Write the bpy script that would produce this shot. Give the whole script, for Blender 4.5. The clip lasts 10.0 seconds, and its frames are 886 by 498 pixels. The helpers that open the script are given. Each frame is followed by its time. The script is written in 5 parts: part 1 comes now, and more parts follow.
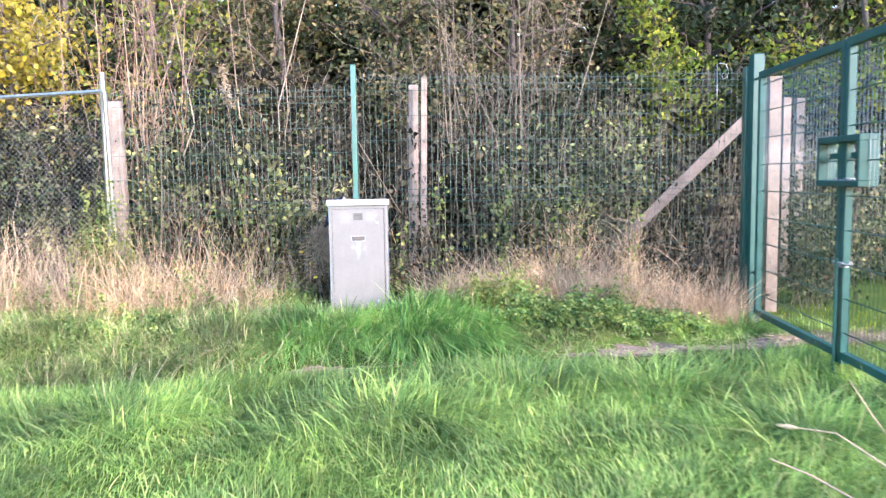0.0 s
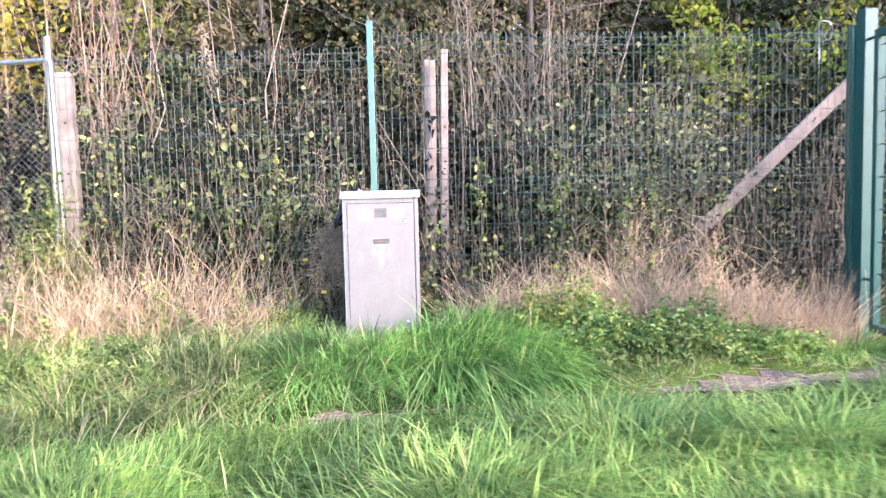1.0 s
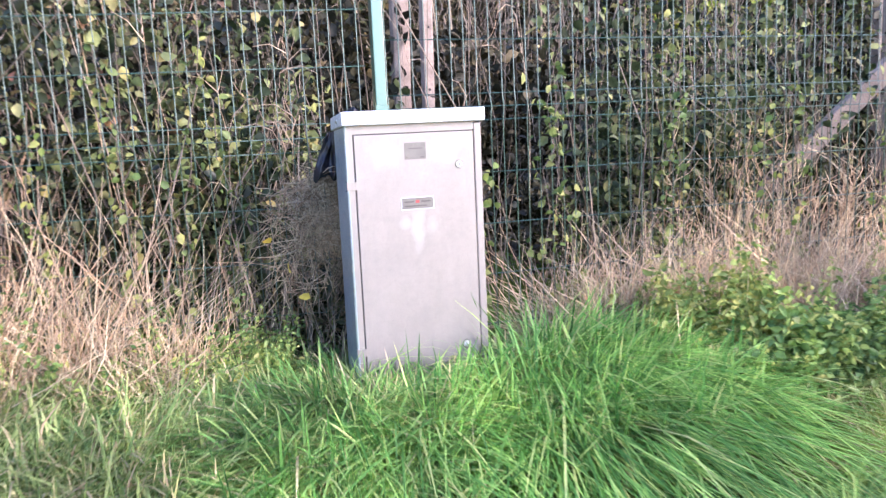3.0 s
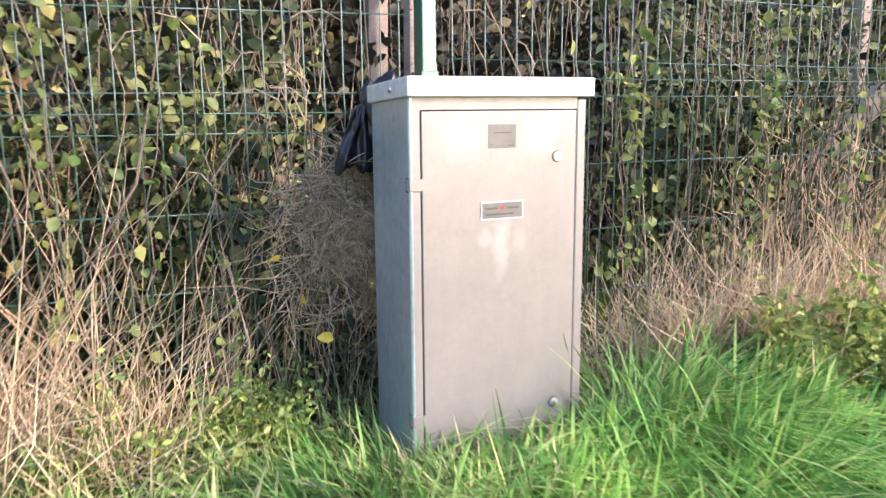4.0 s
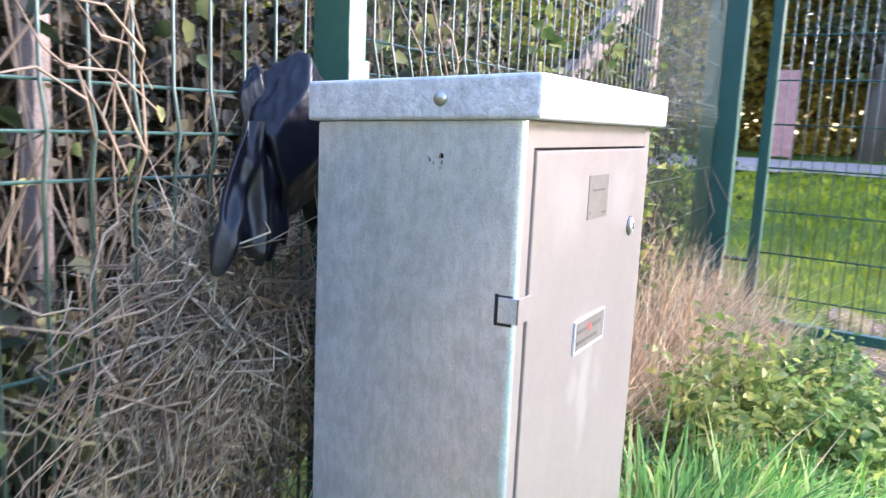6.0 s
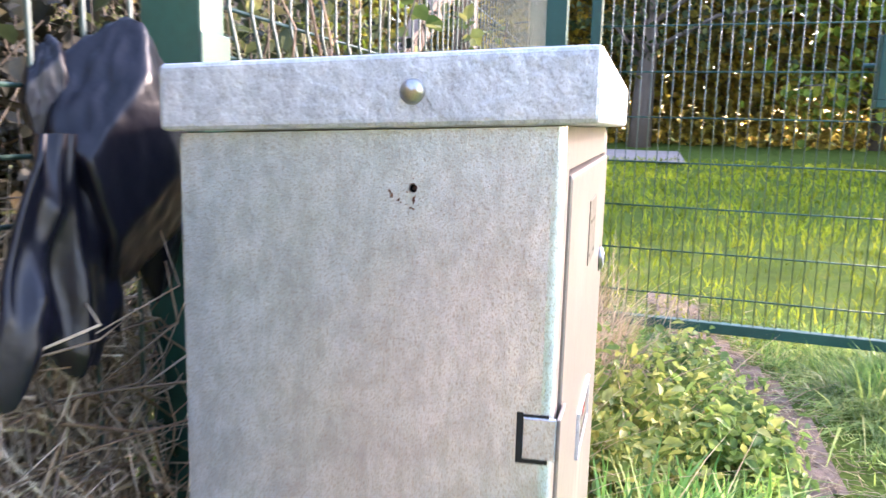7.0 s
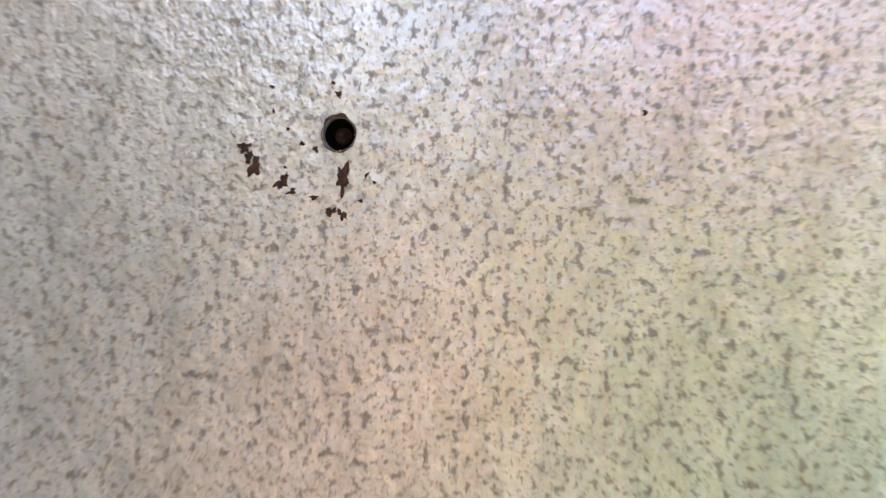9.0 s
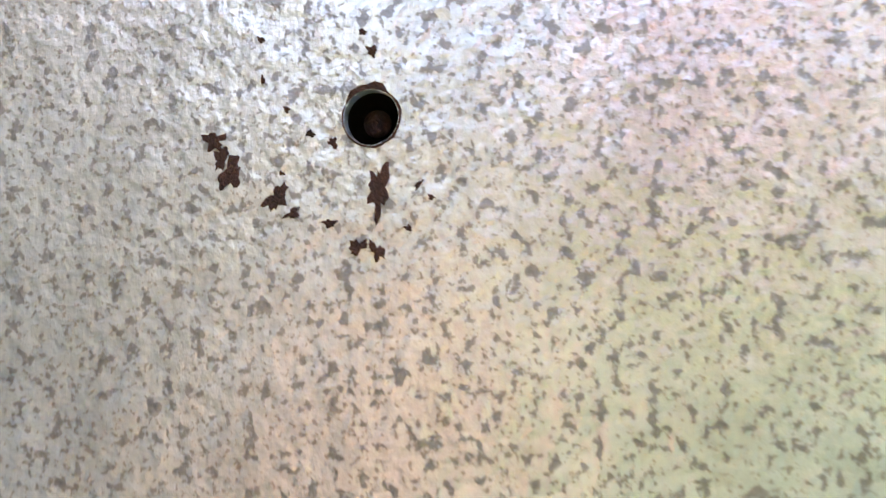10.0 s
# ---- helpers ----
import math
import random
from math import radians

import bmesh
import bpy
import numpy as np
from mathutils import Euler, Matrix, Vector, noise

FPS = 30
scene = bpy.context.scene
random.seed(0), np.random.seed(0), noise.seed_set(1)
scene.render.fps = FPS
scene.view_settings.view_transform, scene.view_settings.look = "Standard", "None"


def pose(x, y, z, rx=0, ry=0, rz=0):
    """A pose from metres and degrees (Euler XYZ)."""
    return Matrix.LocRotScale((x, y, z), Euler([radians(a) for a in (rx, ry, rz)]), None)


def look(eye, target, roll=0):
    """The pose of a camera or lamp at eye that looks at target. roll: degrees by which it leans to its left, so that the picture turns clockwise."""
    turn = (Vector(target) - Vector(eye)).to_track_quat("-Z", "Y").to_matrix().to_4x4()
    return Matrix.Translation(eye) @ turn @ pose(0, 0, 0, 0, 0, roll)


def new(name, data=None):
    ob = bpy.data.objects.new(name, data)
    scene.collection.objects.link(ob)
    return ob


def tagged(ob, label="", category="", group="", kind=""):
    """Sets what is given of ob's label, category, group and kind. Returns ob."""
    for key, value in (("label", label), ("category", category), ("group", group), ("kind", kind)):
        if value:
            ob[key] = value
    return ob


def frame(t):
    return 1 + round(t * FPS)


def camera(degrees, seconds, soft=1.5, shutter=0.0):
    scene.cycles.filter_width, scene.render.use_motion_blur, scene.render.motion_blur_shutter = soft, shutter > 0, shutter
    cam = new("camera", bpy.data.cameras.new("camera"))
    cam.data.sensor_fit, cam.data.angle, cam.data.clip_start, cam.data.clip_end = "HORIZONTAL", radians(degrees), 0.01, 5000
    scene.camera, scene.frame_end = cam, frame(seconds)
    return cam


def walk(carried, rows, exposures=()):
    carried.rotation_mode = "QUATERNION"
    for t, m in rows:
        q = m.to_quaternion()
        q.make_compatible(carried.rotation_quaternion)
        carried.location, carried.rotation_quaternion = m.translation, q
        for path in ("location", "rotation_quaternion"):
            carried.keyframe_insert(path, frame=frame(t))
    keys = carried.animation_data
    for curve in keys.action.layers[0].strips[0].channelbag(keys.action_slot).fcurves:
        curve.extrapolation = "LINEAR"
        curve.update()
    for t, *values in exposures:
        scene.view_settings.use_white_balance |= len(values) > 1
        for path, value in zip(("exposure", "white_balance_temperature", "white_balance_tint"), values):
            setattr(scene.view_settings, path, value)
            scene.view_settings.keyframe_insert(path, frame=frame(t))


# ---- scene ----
cam = camera(59.5, 10.0, soft=1.4, shutter=0.4)

PATH = [
    (0, (0.419, -6.012, 1.1), (0.497, -4.023, 0.913), -0.9),
    (0.5, (0.19, -5.343, 1.041), (0.305, -3.353, 0.881), -0.8),
    (1, (0.024, -4.658, 0.944), (0.172, -2.67, 0.785), -1.4),
    (1.5, (-0.147, -4.033, 0.865), (0.037, -2.051, 0.669), -1.1),
    (2, (-0.329, -3.509, 0.826), (-0.045, -1.541, 0.617), -1.6),
    (3.5, (-0.683, -2.007, 0.865), (-0.065, -0.135, 0.526), -1.9),
    (4, (-0.83, -1.592, 0.858), (-0.055, 0.218, 0.506), -0.5),
    (4.5, (-0.937, -1.191, 0.852), (0.07, 0.5, 0.497), -0.3),
    (5, (-1.014, -0.861, 0.881), (0.263, 0.636, 0.523), 0.5),
    (6.5, (-0.816, -0.132, 0.881), (1.028, 0.576, 0.571), 2.5),
    (7, (-0.681, -0.046, 0.886), (1.23, 0.45, 0.566), 1.5),
    (7.5, (-0.565, 0.004, 0.885), (1.378, 0.34, 0.553), 0.7),
    (8, (-0.477, 0.029, 0.864), (1.484, 0.253, 0.541), 0.3),
    (8.5, (-0.4061, 0.0562, 0.8481), (1.5635, 0.2389, 0.5525), 0.30),
    (9, (-0.3486, 0.0666, 0.8420), (1.6339, 0.2087, 0.6191), 0.00),
    (9.5, (-0.3160, 0.0740, 0.8370), (1.6719, 0.2025, 0.6592), -0.30),
    (10, (-0.3004, 0.0807, 0.8385), (1.6922, 0.1991, 0.7129), -0.50),
]

walk(cam, [(t, look(eye, target, roll)) for t, eye, target, roll in PATH],
     [(0.0, 2.62, 5500, 22), (0.5, 2.78, 5600, 28), (1.0, 2.64, 5600, 28), (2.0, 2.57, 5480, 30), (3.5, 2.43, 5750, 25), (4.0, 2.36, 6150, 21), (5.0, 2.37, 6000, 20), (6.5, 2.95, 5600, 26), (7.0, 3.02, 6400, 28), (7.5, 3.05, 6650, 30), (8.5, 2.82, 7800, 34), (9.0, 2.78, 8100, 34), (10.0, 2.88, 8000, 31)])

# ---- light ----
SUN_EL, SUN_AZ = 25.0, 44.0          # degrees above the horizon; degrees from -y towards +x
world = bpy.data.worlds.new("sky")
scene.world = world
world.use_nodes = True
wn = world.node_tree
sky = wn.nodes.new("ShaderNodeTexSky")
sky.sky_type, sky.sun_disc = "NISHITA", False
sky.sun_elevation, sky.sun_rotation = radians(SUN_EL), radians(180 - SUN_AZ)
sky.air_density, sky.dust_density = 1.2, 1.0
wn.links.new(sky.outputs[0], wn.nodes["Background"].inputs[0])
wn.nodes["Background"].inputs[1].default_value = 0.16
sun_data = bpy.data.lights.new("sun", "SUN")
sun_data.energy, sun_data.angle, sun_data.color = 1.4, radians(4.0), (1.0, 0.845, 0.68)
sun = new("sun", sun_data)
sx, sy = math.sin(radians(SUN_AZ)), -math.cos(radians(SUN_AZ))
ce = math.cos(radians(SUN_EL))
sun.matrix_world = look((sx * ce * 20, sy * ce * 20, math.sin(radians(SUN_EL)) * 20), (0, 0, 0))


# ---- materials ----
class Mat:
    """A small builder for one node material."""

    def __init__(self, name, rough=0.6, metal=0.0):
        self.m = bpy.data.materials.new(name)
        self.m.use_nodes = True
        self.t = self.m.node_tree
        self.b = self.t.nodes["Principled BSDF"]
        self.b.inputs["Roughness"].default_value = rough
        self.b.inputs["Metallic"].default_value = metal
        self.tc = None

    def node(self, kind, **props):
        n = self.t.nodes.new(kind)
        for k, v in props.items():
            if k in n.inputs:
                n.inputs[k].default_value = v
        return n

    def link(self, a, b):
        self.t.links.new(a, b)

    def coord(self):
        if self.tc is None:
            self.tc = self.t.nodes.new("ShaderNodeTexCoord")
        return self.tc.outputs["Object"]

    def noise(self, scale, detail=4.0, rough=0.6, stretch=None):
        n = self.node("ShaderNodeTexNoise", Scale=scale, Detail=detail, Roughness=rough)
        if stretch:
            mp = self.t.nodes.new("ShaderNodeMapping")
            mp.inputs["Scale"].default_value = stretch
            self.link(self.coord(), mp.inputs["Vector"])
            self.link(mp.outputs[0], n.inputs["Vector"])
        else:
            self.link(self.coord(), n.inputs["Vector"])
        return n.outputs["Fac"]

    def ramp(self, fac, stops, constant=False):
        r = self.t.nodes.new("ShaderNodeValToRGB")
        e = r.color_ramp.elements
        if constant:
            r.color_ramp.interpolation = "CONSTANT"
        while len(e) < len(stops):
            e.new(0.5)
        for el, (p, c) in zip(e, stops):
            el.position = p
            el.color = (*c, 1) if len(c) == 3 else c
        self.link(fac, r.inputs[0])
        return r.outputs[0]

    def mix(self, fac, a, b, blend="MIX"):
        n = self.t.nodes.new("ShaderNodeMix")
        n.data_type, n.blend_type = "RGBA", blend
        for sock, v in ((0, fac), (6, a), (7, b)):
            if isinstance(v, (int, float)):
                n.inputs[sock].default_value = v
            elif isinstance(v, tuple):
                n.inputs[sock].default_value = (*v, 1)
            else:
                self.link(v, n.inputs[sock])
        return n.outputs[2]

    def colour(self, v):
        if isinstance(v, tuple):
            self.b.inputs["Base Color"].default_value = (*v, 1)
        else:
            self.link(v, self.b.inputs["Base Color"])

    def bump(self, height, strength=0.3, distance=0.002):
        n = self.node("ShaderNodeBump", Strength=strength, Distance=distance)
        self.link(height, n.inputs["Height"])
        self.link(n.outputs[0], self.b.inputs["Normal"])

    def roughness(self, fac, lo, hi):
        n = self.t.nodes.new("ShaderNodeMapRange")
        n.inputs[3].default_value, n.inputs[4].default_value = lo, hi
        self.link(fac, n.inputs[0])
        self.link(n.outputs[0], self.b.inputs["Roughness"])

    def island(self):
        g = self.t.nodes.new("ShaderNodeNewGeometry")
        return g.outputs["Random Per Island"]

    def translucent(self, colour, amount):
        out = self.t.nodes["Material Output"]
        tr = self.t.nodes.new("ShaderNodeBsdfTranslucent")
        self.link(colour, tr.inputs[0])
        mx = self.t.nodes.new("ShaderNodeMixShader")
        mx.inputs[0].default_value = amount
        self.link(self.b.outputs[0], mx.inputs[1])
        self.link(tr.outputs[0], mx.inputs[2])
        self.link(mx.outputs[0], out.inputs["Surface"])


def foliage(name, stops, rough=0.5, trans=0.35, patch=1.0):
    """Leaves or blades: a colour of its own for each, two-scale mottling, light through them."""
    a = Mat(name, rough)
    c = a.ramp(a.island(), stops)
    # broad mottling; a high patch also paints dark gaps between clumps
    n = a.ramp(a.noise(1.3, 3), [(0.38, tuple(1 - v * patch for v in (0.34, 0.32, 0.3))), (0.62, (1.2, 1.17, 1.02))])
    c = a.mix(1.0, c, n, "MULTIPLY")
    p = a.ramp(a.noise(7.5, 3), [(0.36, (0.7, 0.72, 0.72)), (0.64, (1.18, 1.16, 1.1))])
    c = a.mix(1.0, c, p, "MULTIPLY")
    f = a.ramp(a.noise(60, 2), [(0.3, (0.82, 0.82, 0.8)), (0.7, (1.1, 1.1, 1.05))])
    c = a.mix(1.0, c, f, "MULTIPLY")
    a.colour(c)
    a.b.inputs["Specular IOR Level"].default_value = 0.22
    if trans:
        a.translucent(c, trans)
    return a.m


def galvanised(name, base=(0.62, 0.62, 0.63), rough=(0.24, 0.4), metal=0.9, relief=1.0, mottle=1.0, gloss=0.0, fleck_depth=0.12, dents=0.0):
    """Weathered zinc: crystal mottling, dark flecks, fine lumps, rain streaks."""
    a = Mat(name, 0.35, metal)
    lump = a.node("ShaderNodeTexVoronoi", Scale=760.0, Randomness=1.0)
    lump.feature = "SMOOTH_F1"
    a.link(a.coord(), lump.inputs["Vector"])
    fine = a.noise(900, 3, 0.6)
    fleck = a.noise(620, 5, 0.62)
    speck = a.noise(1500, 2, 0.5)
    mid = a.noise(75, 4, 0.6)
    big = a.noise(6, 4, 0.6)
    cloud = a.noise(28, 5, 0.65)
    c = a.ramp(big, [(0.32, tuple(v * (1 - 0.22 * mottle) for v in base)), (0.66, tuple(v * 1.05 for v in base))])
    c = a.mix(0.3 * mottle, c, a.ramp(mid, [(0.35, tuple(v * 0.72 for v in base)), (0.6, tuple(v * 1.12 for v in base))]))
    c = a.mix(1.0, c, a.ramp(cloud, [(0.38, tuple(1 - v * mottle for v in (0.16, 0.15, 0.14))), (0.6, tuple(1 + v * mottle for v in (0.06, 0.05, 0.04)))]), "MULTIPLY")
    scuff = a.noise(120, 4, 0.65, stretch=(1, 1, 0.45))
    c = a.mix(0.9 if relief > 1.0 else 0.12, c, a.ramp(scuff, [(0.4, (0.86, 0.87, 0.88)), (0.58, (1.06, 1.06, 1.06))]), "MULTIPLY")
    streak = a.noise(9, 3, 0.6, stretch=(5, 5, 0.35))
    c = a.mix(1.0, c, a.ramp(streak, [(0.35, (1 - 0.1 * mottle, 1 - 0.1 * mottle, 1 - 0.09 * mottle)), (0.6, (1.0, 1.0, 1.0))]), "MULTIPLY")
    pits = a.ramp(fleck, [(0.425, (0.0, 0.0, 0.0)), (0.45, (1.0, 1.0, 1.0))])
    dots = a.ramp(speck, [(0.36, (0.0, 0.0, 0.0)), (0.39, (1.0, 1.0, 1.0))])
    marks = a.mix(1.0, pits, dots, "MULTIPLY")
    d = fleck_depth
    c = a.mix(1.0, c, a.ramp(marks, [(0.0, (1 - d, 1 - d * 1.06, 1 - d * 1.1)), (1.0, (1.0, 1.0, 1.0))]), "MULTIPLY")
    a.colour(c)
    a.roughness(mid, rough[0], rough[1])
    h = a.mix(0.5, a.ramp(fine, [(0.3, (0, 0, 0)), (0.75, (1, 1, 1))]), lump.outputs["Distance"])
    if relief > 1.0:
        h = a.mix(0.5, h, a.ramp(a.noise(210, 3, 0.6), [(0.35, (0, 0, 0)), (0.6, (1, 1, 1))]))
    if dents:
        h = a.mix(dents, h, a.ramp(a.noise(105, 2, 0.5), [(0.38, (0, 0, 0)), (0.56, (1, 1, 1))]))
    a.bump(h, 0.24 * relief, 0.0005 * relief)
    if gloss:
        a.b.inputs["Coat Weight"].default_value = 1.0
        a.b.inputs["Coat IOR"].default_value = gloss
        cr = a.t.nodes.new("ShaderNodeMapRange")
        cr.inputs[3].default_value, cr.inputs[4].default_value = 0.4, 0.08
        a.link(marks, cr.inputs[0])
        a.link(cr.outputs[0], a.b.inputs["Coat Roughness"])
        cw = a.t.nodes.new("ShaderNodeMapRange")
        cw.inputs[3].default_value, cw.inputs[4].default_value = 0.25, 1.0
        a.link(marks, cw.inputs[0])
        a.link(cw.outputs[0], a.b.inputs["Coat Weight"])
        soft_bump = a.node("ShaderNodeBump", Strength=0.36, Distance=0.0005)
        a.link(h, soft_bump.inputs["Height"])
        a.link(soft_bump.outputs[0], a.b.inputs["Coat Normal"])
    return a.m


def painted(name, base, rough=0.4, scale=1.0):
    a = Mat(name, rough)
    c = a.ramp(a.noise(5 * scale, 4), [(0.3, tuple(v * 0.8 for v in base)), (0.7, tuple(min(1, v * 1.12) for v in base))])
    c = a.mix(1.0, c, a.ramp(a.noise(90 * scale, 3), [(0.3, (0.85, 0.85, 0.85)), (0.6, (1, 1, 1))]), "MULTIPLY")
    a.colour(c)
    a.roughness(a.noise(25 * scale), rough - 0.08, rough + 0.15)
    a.bump(a.noise(300 * scale, 2), 0.12, 0.0008)
    return a.m


def rough_stone(name, base, dark, scale=1.0, bump=0.5):
    a = Mat(name, 0.9)
    c = a.ramp(a.noise(8 * scale, 6), [(0.3, dark), (0.65, base)])
    c = a.mix(1.0, c, a.ramp(a.noise(120 * scale, 3), [(0.35, (0.7, 0.7, 0.68)), (0.6, (1.05, 1.05, 1.05))]), "MULTIPLY")
    a.colour(c)
    a.bump(a.noise(70 * scale, 5), bump, 0.004)
    return a.m


# one zinc toned by face: sides skylight blue, sunlit door and frame darker
M_GALV = galvanised("galvanised_sky_tint", (0.68, 0.82, 1.0), (0.38, 0.52), 0.6, 1.35, 0.6, 4.3, 0.63)
M_DOOR = galvanised("galvanised_door_sun_toned", (0.252, 0.229, 0.222), (0.34, 0.42), 0.36, 0.3, 0.25)
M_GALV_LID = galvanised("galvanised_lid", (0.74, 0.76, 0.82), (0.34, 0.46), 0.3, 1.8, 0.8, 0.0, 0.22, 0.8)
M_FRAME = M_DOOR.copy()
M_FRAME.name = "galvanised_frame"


def smear_and_glare(m):
    """Pale dried run-off below the plate, and pale glare painted in at the top of the door."""
    t = m.node_tree
    b = t.nodes["Principled BSDF"]
    src = b.inputs["Base Color"].links[0].from_socket
    co = t.nodes.new("ShaderNodeTexCoord")
    wob = t.nodes.new("ShaderNodeTexNoise")
    wob.inputs["Scale"].default_value = 22.0
    t.links.new(co.outputs["Object"], wob.inputs["Vector"])
    total = None
    for x, z, rx, rz, k in ((0.0, 0.545, 0.022, 0.075, 0.4), (-0.045, 0.565, 0.02, 0.025, 0.3), (0.05, 0.555, 0.022, 0.03, 0.22), (0.1, 0.8, 0.05, 0.05, 0.25), (-0.1, 0.8, 0.06, 0.045, 0.18)):
        mp = t.nodes.new("ShaderNodeMapping")
        mp.inputs["Location"].default_value = (-x / rx, 0, -z / rz)
        mp.inputs["Scale"].default_value = (1 / rx, 0, 1 / rz)
        t.links.new(co.outputs["Object"], mp.inputs["Vector"])
        ln = t.nodes.new("ShaderNodeVectorMath")
        ln.operation = "LENGTH"
        t.links.new(mp.outputs[0], ln.inputs[0])
        add = t.nodes.new("ShaderNodeMath")
        add.operation = "MULTIPLY_ADD"
        t.links.new(wob.outputs["Fac"], add.inputs[0])
        add.inputs[1].default_value = 1.6
        t.links.new(ln.outputs["Value"], add.inputs[2])
        mr = t.nodes.new("ShaderNodeMapRange")
        mr.inputs[1].default_value, mr.inputs[2].default_value = 2.0, 1.2
        mr.inputs[3].default_value, mr.inputs[4].default_value = 0.0, k
        t.links.new(add.outputs[0], mr.inputs[0])
        if total is None:
            total = mr.outputs[0]
        else:
            mx = t.nodes.new("ShaderNodeMath")
            mx.operation = "MAXIMUM"
            t.links.new(total, mx.inputs[0])
            t.links.new(mr.outputs[0], mx.inputs[1])
            total = mx.outputs[0]
    mix = t.nodes.new("ShaderNodeMix")
    mix.data_type = "RGBA"
    t.links.new(total, mix.inputs[0])
    t.links.new(src, mix.inputs[6])
    mix.inputs[7].default_value = (0.4, 0.4, 0.4, 1)
    t.links.new(mix.outputs[2], b.inputs["Base Color"])


smear_and_glare(M_DOOR)
M_ZINC = galvanised("zinc_fitting", (0.55, 0.54, 0.52), (0.22, 0.4), 0.95)
M_GREEN = painted("green_powder_coat", (0.012, 0.105, 0.078), 0.32)
M_GREEN.node_tree.nodes["Principled BSDF"].inputs["Coat Weight"].default_value = 1.0
M_GREEN.node_tree.nodes["Principled BSDF"].inputs["Coat Roughness"].default_value = 0.26
M_GREEN.node_tree.nodes["Principled BSDF"].inputs["Coat IOR"].default_value = 1.7


def wire_paint():
    a = Mat("green_wire_coat", 0.35)
    a.colour(a.ramp(a.noise(30, 3), [(0.3, (0.025, 0.065, 0.045)), (0.7, (0.06, 0.1, 0.075))]))
    a.b.inputs["Coat Weight"].default_value = 1.0
    a.b.inputs["Coat Roughness"].default_value = 0.32
    a.b.inputs["Coat IOR"].default_value = 1.58
    return a.m


M_WIRE = wire_paint()
# darker copy of the wire coat, for cross wires that catch no glint
M_CROSSWIRE = painted("green_wire_no_glint", (0.012, 0.06, 0.045), 0.55, 4)
M_CROSSWIRE.node_tree.nodes["Principled BSDF"].inputs["Coat Weight"].default_value = 0.8
M_CROSSWIRE.node_tree.nodes["Principled BSDF"].inputs["Coat Roughness"].default_value = 0.3
M_GATE = painted("green_gate_paint", (0.009, 0.08, 0.066), 0.4)
M_GATE.node_tree.nodes["Principled BSDF"].inputs["Specular IOR Level"].default_value = 0.6
M_CONCRETE = rough_stone("weathered_concrete", (0.4, 0.3, 0.245), (0.22, 0.165, 0.135))
M_STONE = rough_stone("rotten_wood", (0.5, 0.35, 0.3), (0.24, 0.15, 0.12), 6)
M_RUST = rough_stone("rust", (0.15, 0.06, 0.042), (0.045, 0.02, 0.015), 60, 0.8)
# near-black paint in place of the shade inside gaps, slots and holes
M_DARK = painted("painted_cavity_shade", (0.01, 0.01, 0.01), 0.7)
M_BARK = rough_stone("bark", (0.16, 0.12, 0.1), (0.06, 0.05, 0.045), 4, 1.0)
M_TWIG = foliage("twig", [(0.0, (0.13, 0.1, 0.085)), (0.4, (0.24, 0.185, 0.155)), (0.75, (0.36, 0.28, 0.23)), (1.0, (0.28, 0.25, 0.22))], 0.7, 0)
M_STEM = foliage("dead_stem", [(0.0, (0.2, 0.12, 0.09)), (0.5, (0.4, 0.26, 0.2)), (1.0, (0.46, 0.37, 0.31))], 0.7, 0)
M_GREYSTEM = foliage("grey_stem", [(0.0, (0.1, 0.08, 0.07)), (0.6, (0.2, 0.16, 0.14)), (1.0, (0.34, 0.28, 0.25))], 0.7, 0)
M_STRAW = foliage("dry_grass", [(0.0, (0.38, 0.25, 0.18)), (0.35, (0.67, 0.47, 0.355)), (0.75, (0.85, 0.67, 0.53)), (1.0, (0.5, 0.43, 0.25))], 0.6, 0.3, 1.4)
M_BLEACH = foliage("bleached_stalk", [(0.0, (0.34, 0.25, 0.17)), (0.5, (0.62, 0.48, 0.36)), (1.0, (0.84, 0.72, 0.58))], 0.6, 0.1)
M_HAY = foliage("old_hay", [(0.0, (0.17, 0.12, 0.095)), (0.5, (0.62, 0.48, 0.39)), (1.0, (0.9, 0.78, 0.68))], 0.7, 0.2)
M_LAWN = foliage("lawn_grass", [(0.0, (0.13, 0.25, 0.07)), (0.4, (0.28, 0.44, 0.13)), (0.72, (0.44, 0.6, 0.17)), (0.92, (0.58, 0.66, 0.22)), (1.0, (0.66, 0.6, 0.3))], 0.45, 0.45, 1.4)
M_BANK = foliage("bank_grass_blade", [(0.0, (0.14, 0.23, 0.075)), (0.4, (0.32, 0.45, 0.15)), (0.7, (0.52, 0.59, 0.24)), (0.88, (0.7, 0.6, 0.35)), (1.0, (0.78, 0.6, 0.45))], 0.5, 0.4, 1.3)
M_LITTER = foliage("straw_litter_bit", [(0.0, (0.26, 0.18, 0.13)), (0.5, (0.45, 0.34, 0.26)), (1.0, (0.6, 0.5, 0.41))], 0.8, 0)
M_TUFT = foliage("tussock_grass", [(0.0, (0.06, 0.17, 0.04)), (0.5, (0.2, 0.42, 0.11)), (0.85, (0.42, 0.62, 0.19)), (1.0, (0.62, 0.62, 0.3))], 0.4, 0.42)
